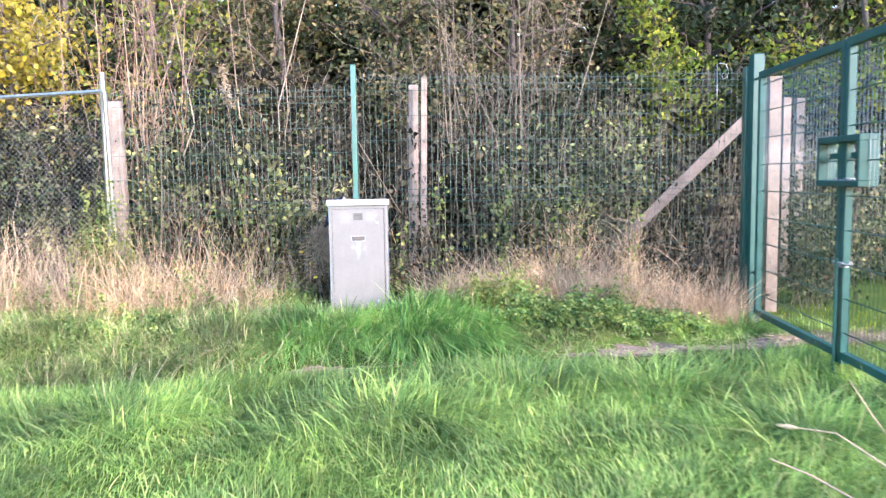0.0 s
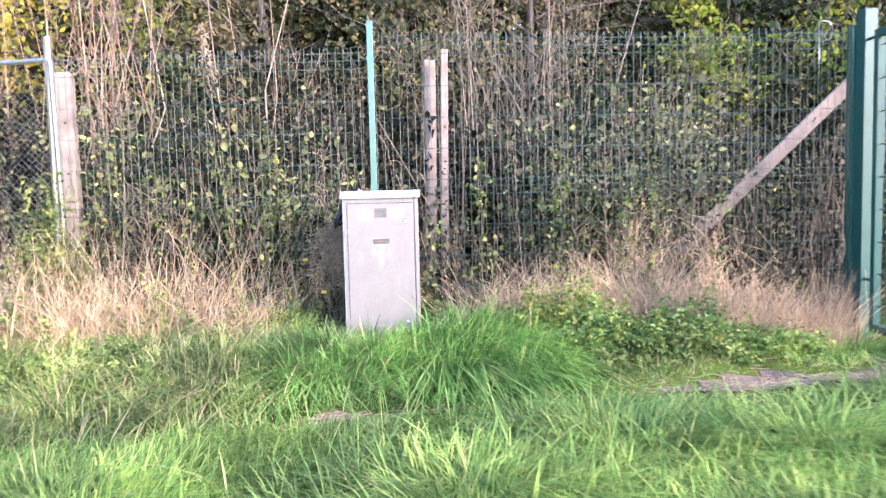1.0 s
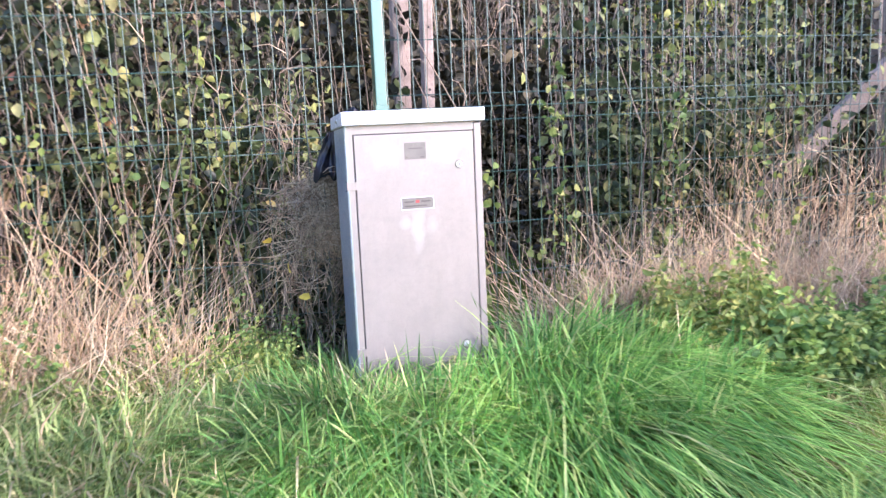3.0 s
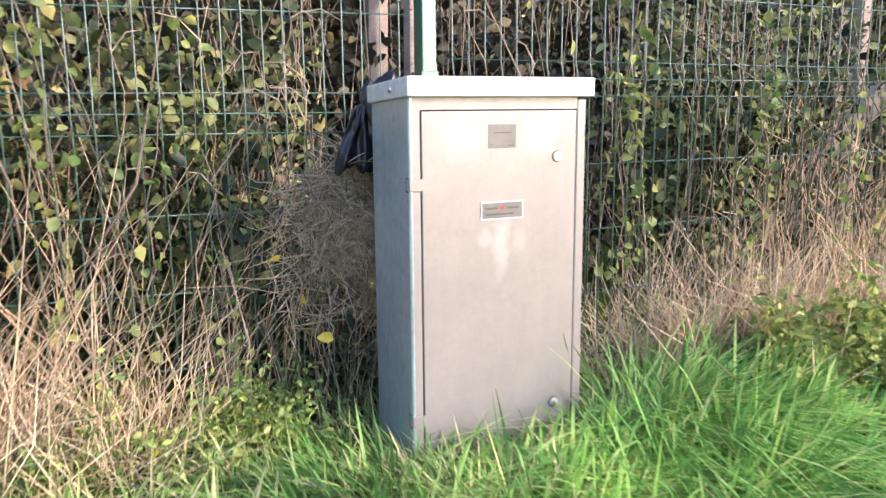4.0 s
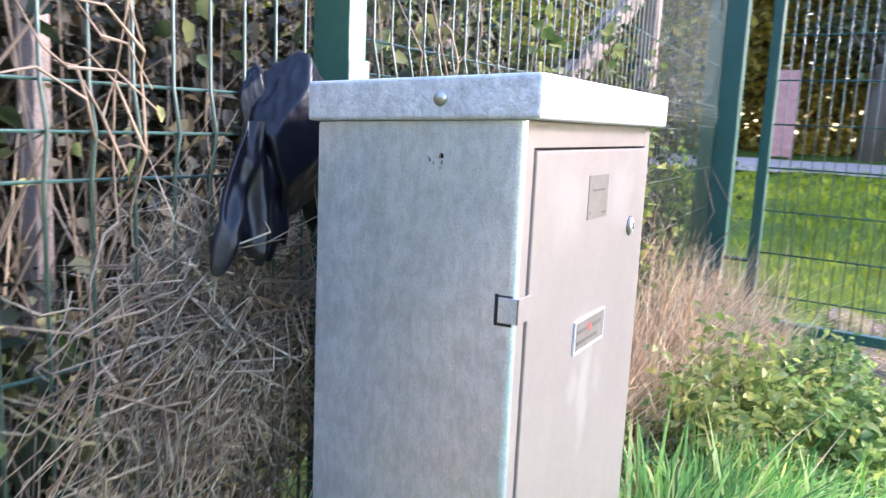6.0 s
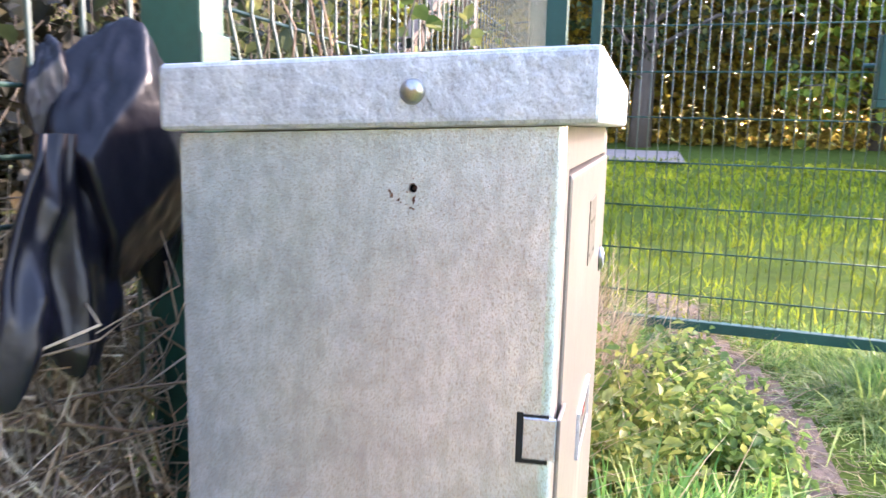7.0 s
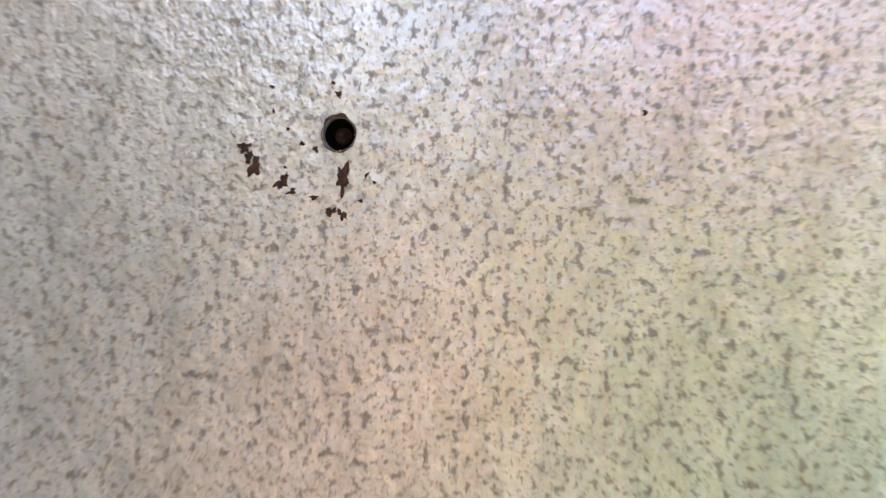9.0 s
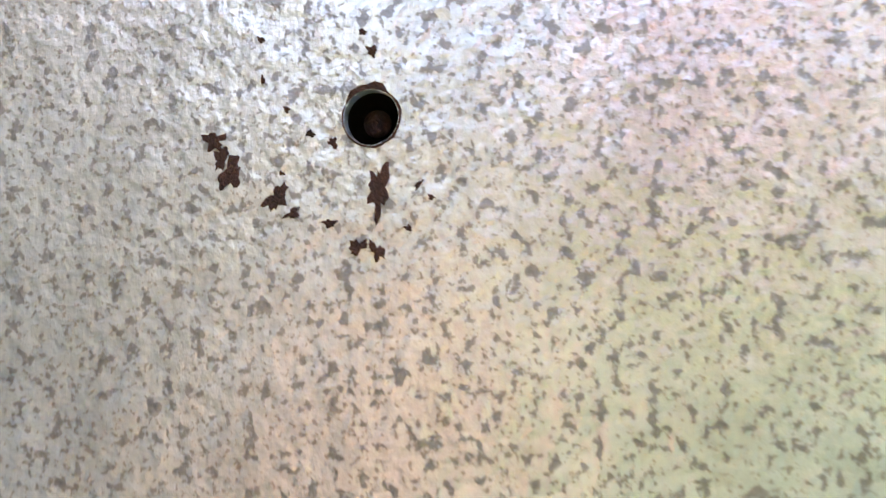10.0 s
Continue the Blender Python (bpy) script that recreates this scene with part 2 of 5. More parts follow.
# bramble tones also carry light: pale for lit clumps, brown for shaded hollows
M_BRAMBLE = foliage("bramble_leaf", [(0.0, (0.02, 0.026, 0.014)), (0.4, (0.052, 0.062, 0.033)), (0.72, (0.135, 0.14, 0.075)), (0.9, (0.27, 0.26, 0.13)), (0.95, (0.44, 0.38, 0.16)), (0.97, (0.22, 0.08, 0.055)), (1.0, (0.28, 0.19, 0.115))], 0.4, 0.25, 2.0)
M_BRAMBLE_PALE = foliage("yellowing_lit_bramble_leaf", [(0.0, (0.018, 0.028, 0.014)), (0.35, (0.075, 0.1, 0.046)), (0.65, (0.26, 0.3, 0.135)), (0.88, (0.5, 0.5, 0.21)), (1.0, (0.56, 0.43, 0.21))], 0.42, 0.36, 2.0)
M_BRAMBLE_BROWN = foliage("brown_hollow_bramble_leaf", [(0.0, (0.025, 0.022, 0.018)), (0.5, (0.07, 0.06, 0.045)), (0.85, (0.17, 0.14, 0.095)), (1.0, (0.3, 0.22, 0.14))], 0.5, 0.2, 1.8)
# the hedge's inner shade is put into these near-black leaves
M_THICKET = foliage("shade_black_thicket_leaf", [(0.0, (0.014, 0.014, 0.009)), (0.6, (0.032, 0.031, 0.02)), (0.92, (0.08, 0.068, 0.042)), (1.0, (0.17, 0.13, 0.075))], 0.55, 0.15, 1.6)
M_VINE = foliage("vine_leaf", [(0.0, (0.1, 0.17, 0.05)), (0.5, (0.25, 0.31, 0.1)), (0.85, (0.45, 0.44, 0.16)), (1.0, (0.2, 0.26, 0.1))], 0.45, 0.4)
M_NETTLE = foliage("nettle_leaf", [(0.0, (0.07, 0.14, 0.05)), (0.5, (0.22, 0.34, 0.11)), (0.85, (0.42, 0.52, 0.17)), (1.0, (0.6, 0.56, 0.22))], 0.42, 0.45)
M_MEADOW = foliage("meadow_blade", [(0.0, (0.24, 0.32, 0.025)), (0.5, (0.38, 0.46, 0.04)), (1.0, (0.54, 0.52, 0.06))], 0.9, 0.5, 2.0)
M_MEADOW.node_tree.nodes["Principled BSDF"].inputs["Specular IOR Level"].default_value = 0.0
M_FAR = foliage("far_leaf", [(0.0, (0.2, 0.15, 0.05)), (0.4, (0.44, 0.34, 0.09)), (0.7, (0.7, 0.56, 0.13)), (0.9, (0.86, 0.7, 0.16)), (1.0, (0.66, 0.42, 0.15))], 0.7, 0.8, 1.5)
M_RUSSET = foliage("russet_leaf", [(0.0, (0.5, 0.16, 0.1)), (0.5, (0.75, 0.34, 0.22)), (1.0, (0.7, 0.45, 0.2))], 0.5, 0.45)
M_YELLOW = foliage("yellow_autumn_leaf", [(0.0, (0.3, 0.28, 0.04)), (0.5, (0.6, 0.46, 0.05)), (1.0, (0.45, 0.4, 0.1))], 0.45, 0.45)
M_GOLD = foliage("mirrored_gold_blade", [(0.0, (0.5, 0.44, 0.1)), (0.5, (0.8, 0.68, 0.14)), (1.0, (0.7, 0.6, 0.2))], 0.6, 0.4)
M_LIME = foliage("lime_autumn_leaf", [(0.0, (0.12, 0.2, 0.03)), (0.5, (0.26, 0.34, 0.05)), (0.85, (0.5, 0.46, 0.06)), (1.0, (0.08, 0.13, 0.03))], 0.45, 0.45)
M_OLIVE = foliage("olive_leaf", [(0.0, (0.05, 0.07, 0.03)), (0.5, (0.12, 0.13, 0.06)), (0.85, (0.24, 0.2, 0.1)), (1.0, (0.4, 0.28, 0.14))], 0.5, 0.35)
M_DARKLEAF = foliage("dark_leaf", [(0.0, (0.02, 0.035, 0.015)), (0.6, (0.05, 0.075, 0.03)), (0.9, (0.12, 0.14, 0.05)), (1.0, (0.3, 0.26, 0.08))], 0.5, 0.3)
M_FALLEN = foliage("fallen_leaf", [(0.0, (0.5, 0.2, 0.06)), (0.5, (0.6, 0.45, 0.08)), (1.0, (0.55, 0.5, 0.1))], 0.5, 0.3)


def soil_material():
    a = Mat("soil_and_turf", 0.95)
    c = a.ramp(a.noise(3, 6), [(0.3, (0.055, 0.085, 0.02)), (0.55, (0.09, 0.14, 0.03)), (0.75, (0.15, 0.16, 0.05))])
    c = a.mix(1.0, c, a.ramp(a.noise(45, 4), [(0.3, (0.6, 0.6, 0.55)), (0.65, (1.15, 1.1, 1.0))]), "MULTIPLY")
    a.colour(c)
    a.b.inputs["Specular IOR Level"].default_value = 0.03
    a.bump(a.noise(40, 5), 0.8, 0.02)
    return a.m


M_SOIL = soil_material()
M_EARTH = rough_stone("bare_earth", (0.24, 0.17, 0.135), (0.09, 0.065, 0.05), 4, 1.0)
M_PATH = rough_stone("pale_gravel", (0.42, 0.335, 0.31), (0.26, 0.215, 0.2), 0.6)
M_BRICK = rough_stone("red_paint", (0.55, 0.29, 0.27), (0.42, 0.19, 0.17), 0.5)


def bag_material():
    a = Mat("black_polythene", 0.38)
    a.colour(a.ramp(a.noise(14, 4), [(0.3, (0.003, 0.0032, 0.007)), (0.7, (0.008, 0.0085, 0.017))]))
    a.b.inputs["Specular IOR Level"].default_value = 0.35
    a.roughness(a.noise(20), 0.26, 0.42)
    a.bump(a.noise(34, 3, 0.5), 0.25, 0.006)
    return a.m


M_BAG = bag_material()
M_LABEL = painted("faded_label", (0.125, 0.115, 0.105), 0.4, 4)
M_LABEL_INK = painted("label_ink", (0.06, 0.055, 0.05), 0.5, 4)
M_RED_INK = painted("red_ink", (0.3, 0.04, 0.04), 0.5, 4)


# ---- building helpers ----
def put(name, mesh, material, parent=None, label=""):
    mesh.materials.clear()
    mesh.materials.append(material)
    ob = new(name, mesh)
    if parent is not None:
        ob.parent = parent
    if label:
        ob["label"] = label
    return ob


def part(name, bm, material, parent=None, label="", smooth=False):
    me = bpy.data.meshes.new(name)
    bm.normal_update()
    bm.to_mesh(me)
    bm.free()
    if smooth:
        me.shade_smooth()
    return put(name, me, material, parent, label)


def empty(name, m=None):
    ob = new(name)
    if m is not None:
        ob.matrix_basis = m
    return ob


def raw_mesh(name, verts, faces):
    """A mesh from arrays: verts (n, 3), faces (m, k), all with k corners."""
    me = bpy.data.meshes.new(name)
    verts, faces = np.asarray(verts, np.float32), np.asarray(faces, np.int32)
    me.vertices.add(len(verts))
    me.vertices.foreach_set("co", verts.ravel())
    m, k = faces.shape
    me.loops.add(m * k)
    me.loops.foreach_set("vertex_index", faces.ravel())
    me.polygons.add(m)
    me.polygons.foreach_set("loop_start", np.arange(0, m * k, k, dtype=np.int32))
    me.update(calc_edges=True)
    me.validate()
    return me


def box(x0, y0, z0, x1, y1, z1, bevel=0.0, segments=2):
    bm = bmesh.new()
    bmesh.ops.create_cube(bm, size=1)
    bmesh.ops.transform(bm, matrix=Matrix.Translation(((x0 + x1) / 2, (y0 + y1) / 2, (z0 + z1) / 2)) @ Matrix.Diagonal((abs(x1 - x0), abs(y1 - y0), abs(z1 - z0), 1)), verts=bm.verts)
    if bevel:
        bmesh.ops.bevel(bm, geom=bm.edges[:], offset=bevel, segments=segments, affect="EDGES", profile=0.6)
    return bm


def tube(points, radii, sides=6, caps=True):
    """A swept tube along a polyline, as (verts, faces) lists."""
    pts = [Vector(p) for p in points]
    bm = bmesh.new()
    rings = []
    for i, p in enumerate(pts):
        d = (pts[min(i + 1, len(pts) - 1)] - pts[max(i - 1, 0)]).normalized()
        up = Vector((0, 0, 1)) if abs(d.z) < 0.9 else Vector((1, 0, 0))
        u = d.cross(up).normalized()
        v = d.cross(u)
        r = radii[i] if isinstance(radii, (list, tuple)) else radii
        rings.append([bm.verts.new(p + (u * math.cos(2 * math.pi * k / sides) + v * math.sin(2 * math.pi * k / sides)) * r) for k in range(sides)])
    for a, b in zip(rings, rings[1:]):
        for k in range(sides):
            bm.faces.new((a[k], a[(k + 1) % sides], b[(k + 1) % sides], b[k]))
    if caps:
        bm.faces.new(rings[0][::-1])
        bm.faces.new(rings[-1])
    return bm


def merge(bms):
    out = bmesh.new()
    for b in bms:
        me = bpy.data.meshes.new("tmp")
        b.to_mesh(me)
        b.free()
        out.from_mesh(me)
        bpy.data.meshes.remove(me)
    return out




def vnoise(x, y, f, seed=0.0):
    """Cheap smooth noise, about -1 to 1, on arrays."""
    x, y = np.asarray(x, float), np.asarray(y, float)
    return (np.sin(x * f * 1.7 + y * f * 0.9 + seed) + np.sin(x * f * -0.8 + y * f * 2.1 + seed * 1.7 + 1.3)
            + np.sin(x * f * 2.9 - y * f * 1.3 + seed * 0.6 + 4.1) * 0.6) / 2.6


def smooth(a, b, v):
    """0 at a, 1 at b, eased."""
    t = np.clip((np.asarray(v, float) - a) / (b - a), 0, 1)
    return t * t * (3 - 2 * t)


def edge_line(x):
    """The y of the litter line between the lawn and the bank."""
    return -0.75 + 0.11 * (np.clip(x, -3.0, 3.0) + 0.25)


def ground_z(x, y):
    """Height of the ground: a lawn, a worn line at its edge, a low bank up to the fence."""
    x, y = np.asarray(x, float), np.asarray(y, float)
    z = -0.2 + 0.0 * x
    bank = smooth(-0.8, -0.12, y) * (1 - smooth(1.6, 2.8, x))
    z = z + 0.22 * bank
    z = z - 0.06 * np.exp(-((y - edge_line(x)) / 0.12) ** 2) * (1 - smooth(2.6, 3.2, x))
    z = z + 0.06 * smooth(0.6, 3.0, y) * (1 - smooth(3.5, 6, x))
    z = z + 0.03 * vnoise(x, y, 1.1, 2.0) + 0.012 * vnoise(x, y, 4.3, 5.0)
    far = np.hypot(x, y)
    return z + 0.55 * smooth(14, 45, far)


def blades(name, roots, height, width, lean, bend, seed, droop=0.0, heading=None, heading_spread=math.pi, flow=None):
    """Grass blades: seven corners and five triangles each."""
    r = np.random.default_rng(seed)
    n = len(roots)
    h = np.asarray(height) * np.ones(n)
    w = np.asarray(width) * np.ones(n)
    az = r.uniform(-math.pi, math.pi, n) if heading is None else heading + r.normal(0, heading_spread, n)
    if flow is not None:
        az = 4.5 * vnoise(roots[:, 0], roots[:, 1], flow, seed) + r.normal(0, 1.1, n)
    d = np.stack([np.cos(az), np.sin(az), np.zeros(n)], 1)
    s = np.stack([-np.sin(az + r.normal(0, .5, n)), np.cos(az), np.zeros(n)], 1)
    l = np.abs(r.normal(0, lean, n))[:, None]
    b = np.abs(r.normal(bend, bend * 0.6, n))[:, None]
    out = np.zeros((n, 7, 3))
    up = np.array([0, 0, 1.0])
    for lev, (t, ww) in enumerate(((0, 0.8), (0.4, 1.0), (0.75, 0.7))):
        c = roots + h[:, None] * (up * (t - droop * t * t * b) + d * (l * t + b * t * t))
        out[:, 2 * lev] = c - s * (w * ww / 2)[:, None]
        out[:, 2 * lev + 1] = c + s * (w * ww / 2)[:, None]
    out[:, 6] = roots + h[:, None] * (up * (1 - droop * b) + d * (l + b))
    pat = np.array([(0, 1, 3), (0, 3, 2), (2, 3, 5), (2, 5, 4), (4, 5, 6)])
    faces = (pat[None] + 7 * np.arange(n)[:, None, None]).reshape(-1, 3)
    return raw_mesh(name, out.reshape(-1, 3), faces)


LEAF = np.array([(0, 0, 0), (0.3, 0.36, 0.1), (0.68, 0.3, 0.06), (1, 0, -0.12), (0.68, -0.3, 0.06), (0.3, -0.36, 0.1)])


def leaves(name, centres, size, seed, narrow=1.0, flat=0.5, face=None):
    """Folded six-cornered leaves, each turned at random (flat: how far they lie level)."""
    r = np.random.default_rng(seed)
    n = len(centres)
    sz = np.asarray(size) * np.ones(n)
    az, tilt, roll = r.uniform(-math.pi, math.pi, n), r.normal(-0.25, 0.7 * (1 - flat) + 0.25, n), r.normal(0, 0.9, n)
    f = np.stack([np.cos(az) * np.cos(tilt), np.sin(az) * np.cos(tilt), np.sin(tilt)], 1)
    side = np.stack([-np.sin(az), np.cos(az), np.zeros(n)], 1)
    nor = np.cross(f, side)
    s2 = side * np.cos(roll)[:, None] + nor * np.sin(roll)[:, None]
    n2 = np.cross(f, s2)
    p = LEAF * np.array([1, narrow, 1])
    v = centres[:, None] + sz[:, None, None] * (p[None, :, 0:1] * f[:, None] + p[None, :, 1:2] * s2[:, None] + p[None, :, 2:3] * n2[:, None])
    pat = np.array([(0, 3, 2, 1), (0, 5, 4, 3)])
    faces = (pat[None] + 6 * np.arange(n)[:, None, None]).reshape(-1, 4)
    return raw_mesh(name, v.reshape(-1, 3), faces)


def sticks(name, a, b, radius, seed, sag=0.12, tip=0.35):
    """Thin bent stalks from a to b: three-sided, three rings each."""
    r = np.random.default_rng(seed)
    n = len(a)
    rad = np.asarray(radius) * np.ones(n)
    d = b - a
    length = np.linalg.norm(d, axis=1)[:, None]
    d = d / np.maximum(length, 1e-6)
    ref = np.where(np.abs(d[:, 2:3]) < 0.9, np.array([[0, 0, 1.0]]), np.array([[1.0, 0, 0]]))
    u = np.cross(d, ref)
    u /= np.linalg.norm(u, axis=1)[:, None]
    v = np.cross(d, u)
    off = r.normal(0, sag, (n, 2)) * length
    out = np.zeros((n, 9, 3))
    for i, (t, k) in enumerate(((0, 1.0), (0.5, 0.8), (1.0, tip))):
        c = a + (b - a) * t + (u * off[:, :1] + v * off[:, 1:]) * (4 * t * (1 - t)) * 0.5
        for j in range(3):
            ang = 2 * math.pi * j / 3
            out[:, i * 3 + j] = c + (u * math.cos(ang) + v * math.sin(ang)) * (rad * k)[:, None]
    pat = []
    for i in (0, 3):
        for j in range(3):
            q = (j + 1) % 3
            pat.append((i + j, i + q, i + 3 + q, i + 3 + j))
    faces = (np.array(pat)[None] + 9 * np.arange(n)[:, None, None]).reshape(-1, 4)
    return raw_mesh(name, out.reshape(-1, 3), faces)


def scatter(n, x0, x1, y0, y1, seed, keep=None):
    """Random roots on the ground in a rectangle; keep(x, y) gives the odds of each."""
    r = np.random.default_rng(seed)
    x, y = r.uniform(x0, x1, n), r.uniform(y0, y1, n)
    if keep is not None:
        ok = r.uniform(0, 1, n) < keep(x, y)
        x, y = x[ok], y[ok]
    return np.stack([x, y, ground_z(x, y)], 1)


# ---- ground ----
def axis(fine0, fine1, step, reach):
    inner = np.arange(fine0, fine1 + step / 2, step)
    grow = np.geomspace(0.25, reach, 34)
    return np.concatenate([fine0 - grow[::-1], inner, fine1 + grow])


gx, gy = axis(-5, 6, 0.1, 700), axis(-7, 4, 0.1, 700)
GX, GY = np.meshgrid(gx, gy, indexing="ij")
gv = np.stack([GX, GY, ground_z(GX, GY)], -1).reshape(-1, 3)
ii, jj = np.meshgrid(np.arange(len(gx) - 1), np.arange(len(gy) - 1), indexing="ij")
q = (ii * len(gy) + jj).ravel()
gf = np.stack([q, q + len(gy), q + len(gy) + 1, q + 1], 1)
ground_mesh = raw_mesh("ground", gv, gf)
ground_mesh.shade_smooth()
tagged(put("ground", ground_mesh, M_SOIL), "uneven turf and soil under grass and scrub", "ground", kind="structure")


# ---- utility cabinet ----
W = 0.2275
DEPTH = 0.255
SIDE_HOLE = (0.0917, 0.8501, 0.0026)


def slope_back(ob, rate=-0.045, above=0.3):
    """Shear the top down a little towards the back, to fit the camera's view."""
    for v in ob.data.vertices:
        k = max(0.0, (v.co.z - above) / (0.9 - above))
        v.co.z += rate * max(0.0, v.co.y) * k


def side_panel_mesh():
    """The pierced side sheet, with its small round hole."""
    bm = bmesh.new()
    y0, y1, z0, z1 = 0.0075, DEPTH - 0.004, -0.06, 0.8862
    cy, cz, r = SIDE_HOLE
    steps = 12
    outer = [(y0, z0), (y1, z0)] + [(y1, z0 + (z1 - z0) * k / steps) for k in range(1, steps)] + [(y1, z1), (y0, z1)] + [(y0, z1 - (z1 - z0) * k / steps) for k in range(1, steps)]
    ov = [bm.verts.new((-W, a, b)) for a, b in outer]
    n = 28
    ring = [bm.verts.new((-W, cy + r * math.cos(2 * math.pi * k / n), cz + r * math.sin(2 * math.pi * k / n))) for k in range(n)]
    edges = [bm.edges.new((ov[k], ov[(k + 1) % len(ov)])) for k in range(len(ov))] + [bm.edges.new((ring[k], ring[(k + 1) % n])) for k in range(n)]
    bmesh.ops.triangle_fill(bm, edges=edges, use_beauty=True)
    inner = [bm.verts.new((-W + 0.0022, v.co.y, v.co.z)) for v in ring]
    for k in range(n):
        bm.faces.new((ring[k], ring[(k + 1) % n], inner[(k + 1) % n], inner[k]))
    bmesh.ops.recalc_face_normals(bm, faces=bm.faces)
    return bm


def folded_corner(r=0.0075, steps=6):
    """The bend of the sheet from the side to the front."""
    bm = bmesh.new()
    rows = []
    for k in range(steps + 1):
        t = math.pi / 2 * k / steps
        x, y = -W + r - r * math.cos(t), r - r * math.sin(t)
        rows.append((bm.verts.new((x, y, -0.06)), bm.verts.new((x, y, 0.3)), bm.verts.new((x, y, 0.8862))))
    for a, b in zip(rows, rows[1:]):
        for k in range(2):
            bm.faces.new((a[k], b[k], b[k + 1], a[k + 1]))
    bmesh.ops.recalc_face_normals(bm, faces=bm.faces)
    if sum(f.normal.x for f in bm.faces) > 0:
        bmesh.ops.reverse_faces(bm, faces=bm.faces)
    return bm


def blob(cy, cz, length, width, angle, seed, x):
    """A ragged flake on the side sheet."""
    r = random.Random(seed)
    bm = bmesh.new()
    n = 28
    ca, sa = math.cos(angle), math.sin(angle)
    lo, hi = [], []
    for k in range(n):
        t = 2 * math.pi * k / n
        f = 1 + 0.2 * math.sin(3 * t + seed) + 0.16 * math.sin(5 * t + seed * 2.3) + r.uniform(-0.3, 0.2)
        a, b = length / 2 * math.cos(t) * f, width / 2 * math.sin(t) * f
        y, z = cy + a * ca - b * sa, cz + a * sa + b * ca
        lo.append(bm.verts.new((x, y, z)))
        hi.append(bm.verts.new((x - 0.00022, cy + (y - cy) * 0.86, cz + (z - cz) * 0.86)))
    for k in range(n):
        bm.faces.new((lo[k], lo[(k + 1) % n], hi[(k + 1) % n], hi[k]))
    bm.faces.new(hi)
    bmesh.ops.recalc_face_normals(bm, faces=bm.faces)
    return bm


def dome(x, y, z, r, h, axis_dir=(-1, 0, 0)):
    """A round-headed rivet standing out along axis_dir."""
    bm = bmesh.new()
    bmesh.ops.create_uvsphere(bm, u_segments=24, v_segments=12, radius=1)
    bmesh.ops.delete(bm, geom=[v for v in bm.verts if v.co.z < -0.05], context="VERTS")
    turn = Vector((0, 0, 1)).rotation_difference(Vector(axis_dir)).to_matrix().to_4x4()
    bmesh.ops.transform(bm, matrix=Matrix.Translation((x, y, z)) @ turn @ Matrix.Diagonal((r, r, h, 1)), verts=bm.verts)
    return bm


def disc(x, y, z, r, thick, sides=28, bevel=0.001):
    """A round plate facing -y."""
    bm = bmesh.new()
    bmesh.ops.create_cone(bm, cap_ends=True, segments=sides, radius1=r, radius2=r - bevel, depth=thick)
    bmesh.ops.transform(bm, matrix=Matrix.Translation((x, y - thick / 2, z)) @ Matrix.Rotation(radians(90), 4, "X"), verts=bm.verts)
    return bm


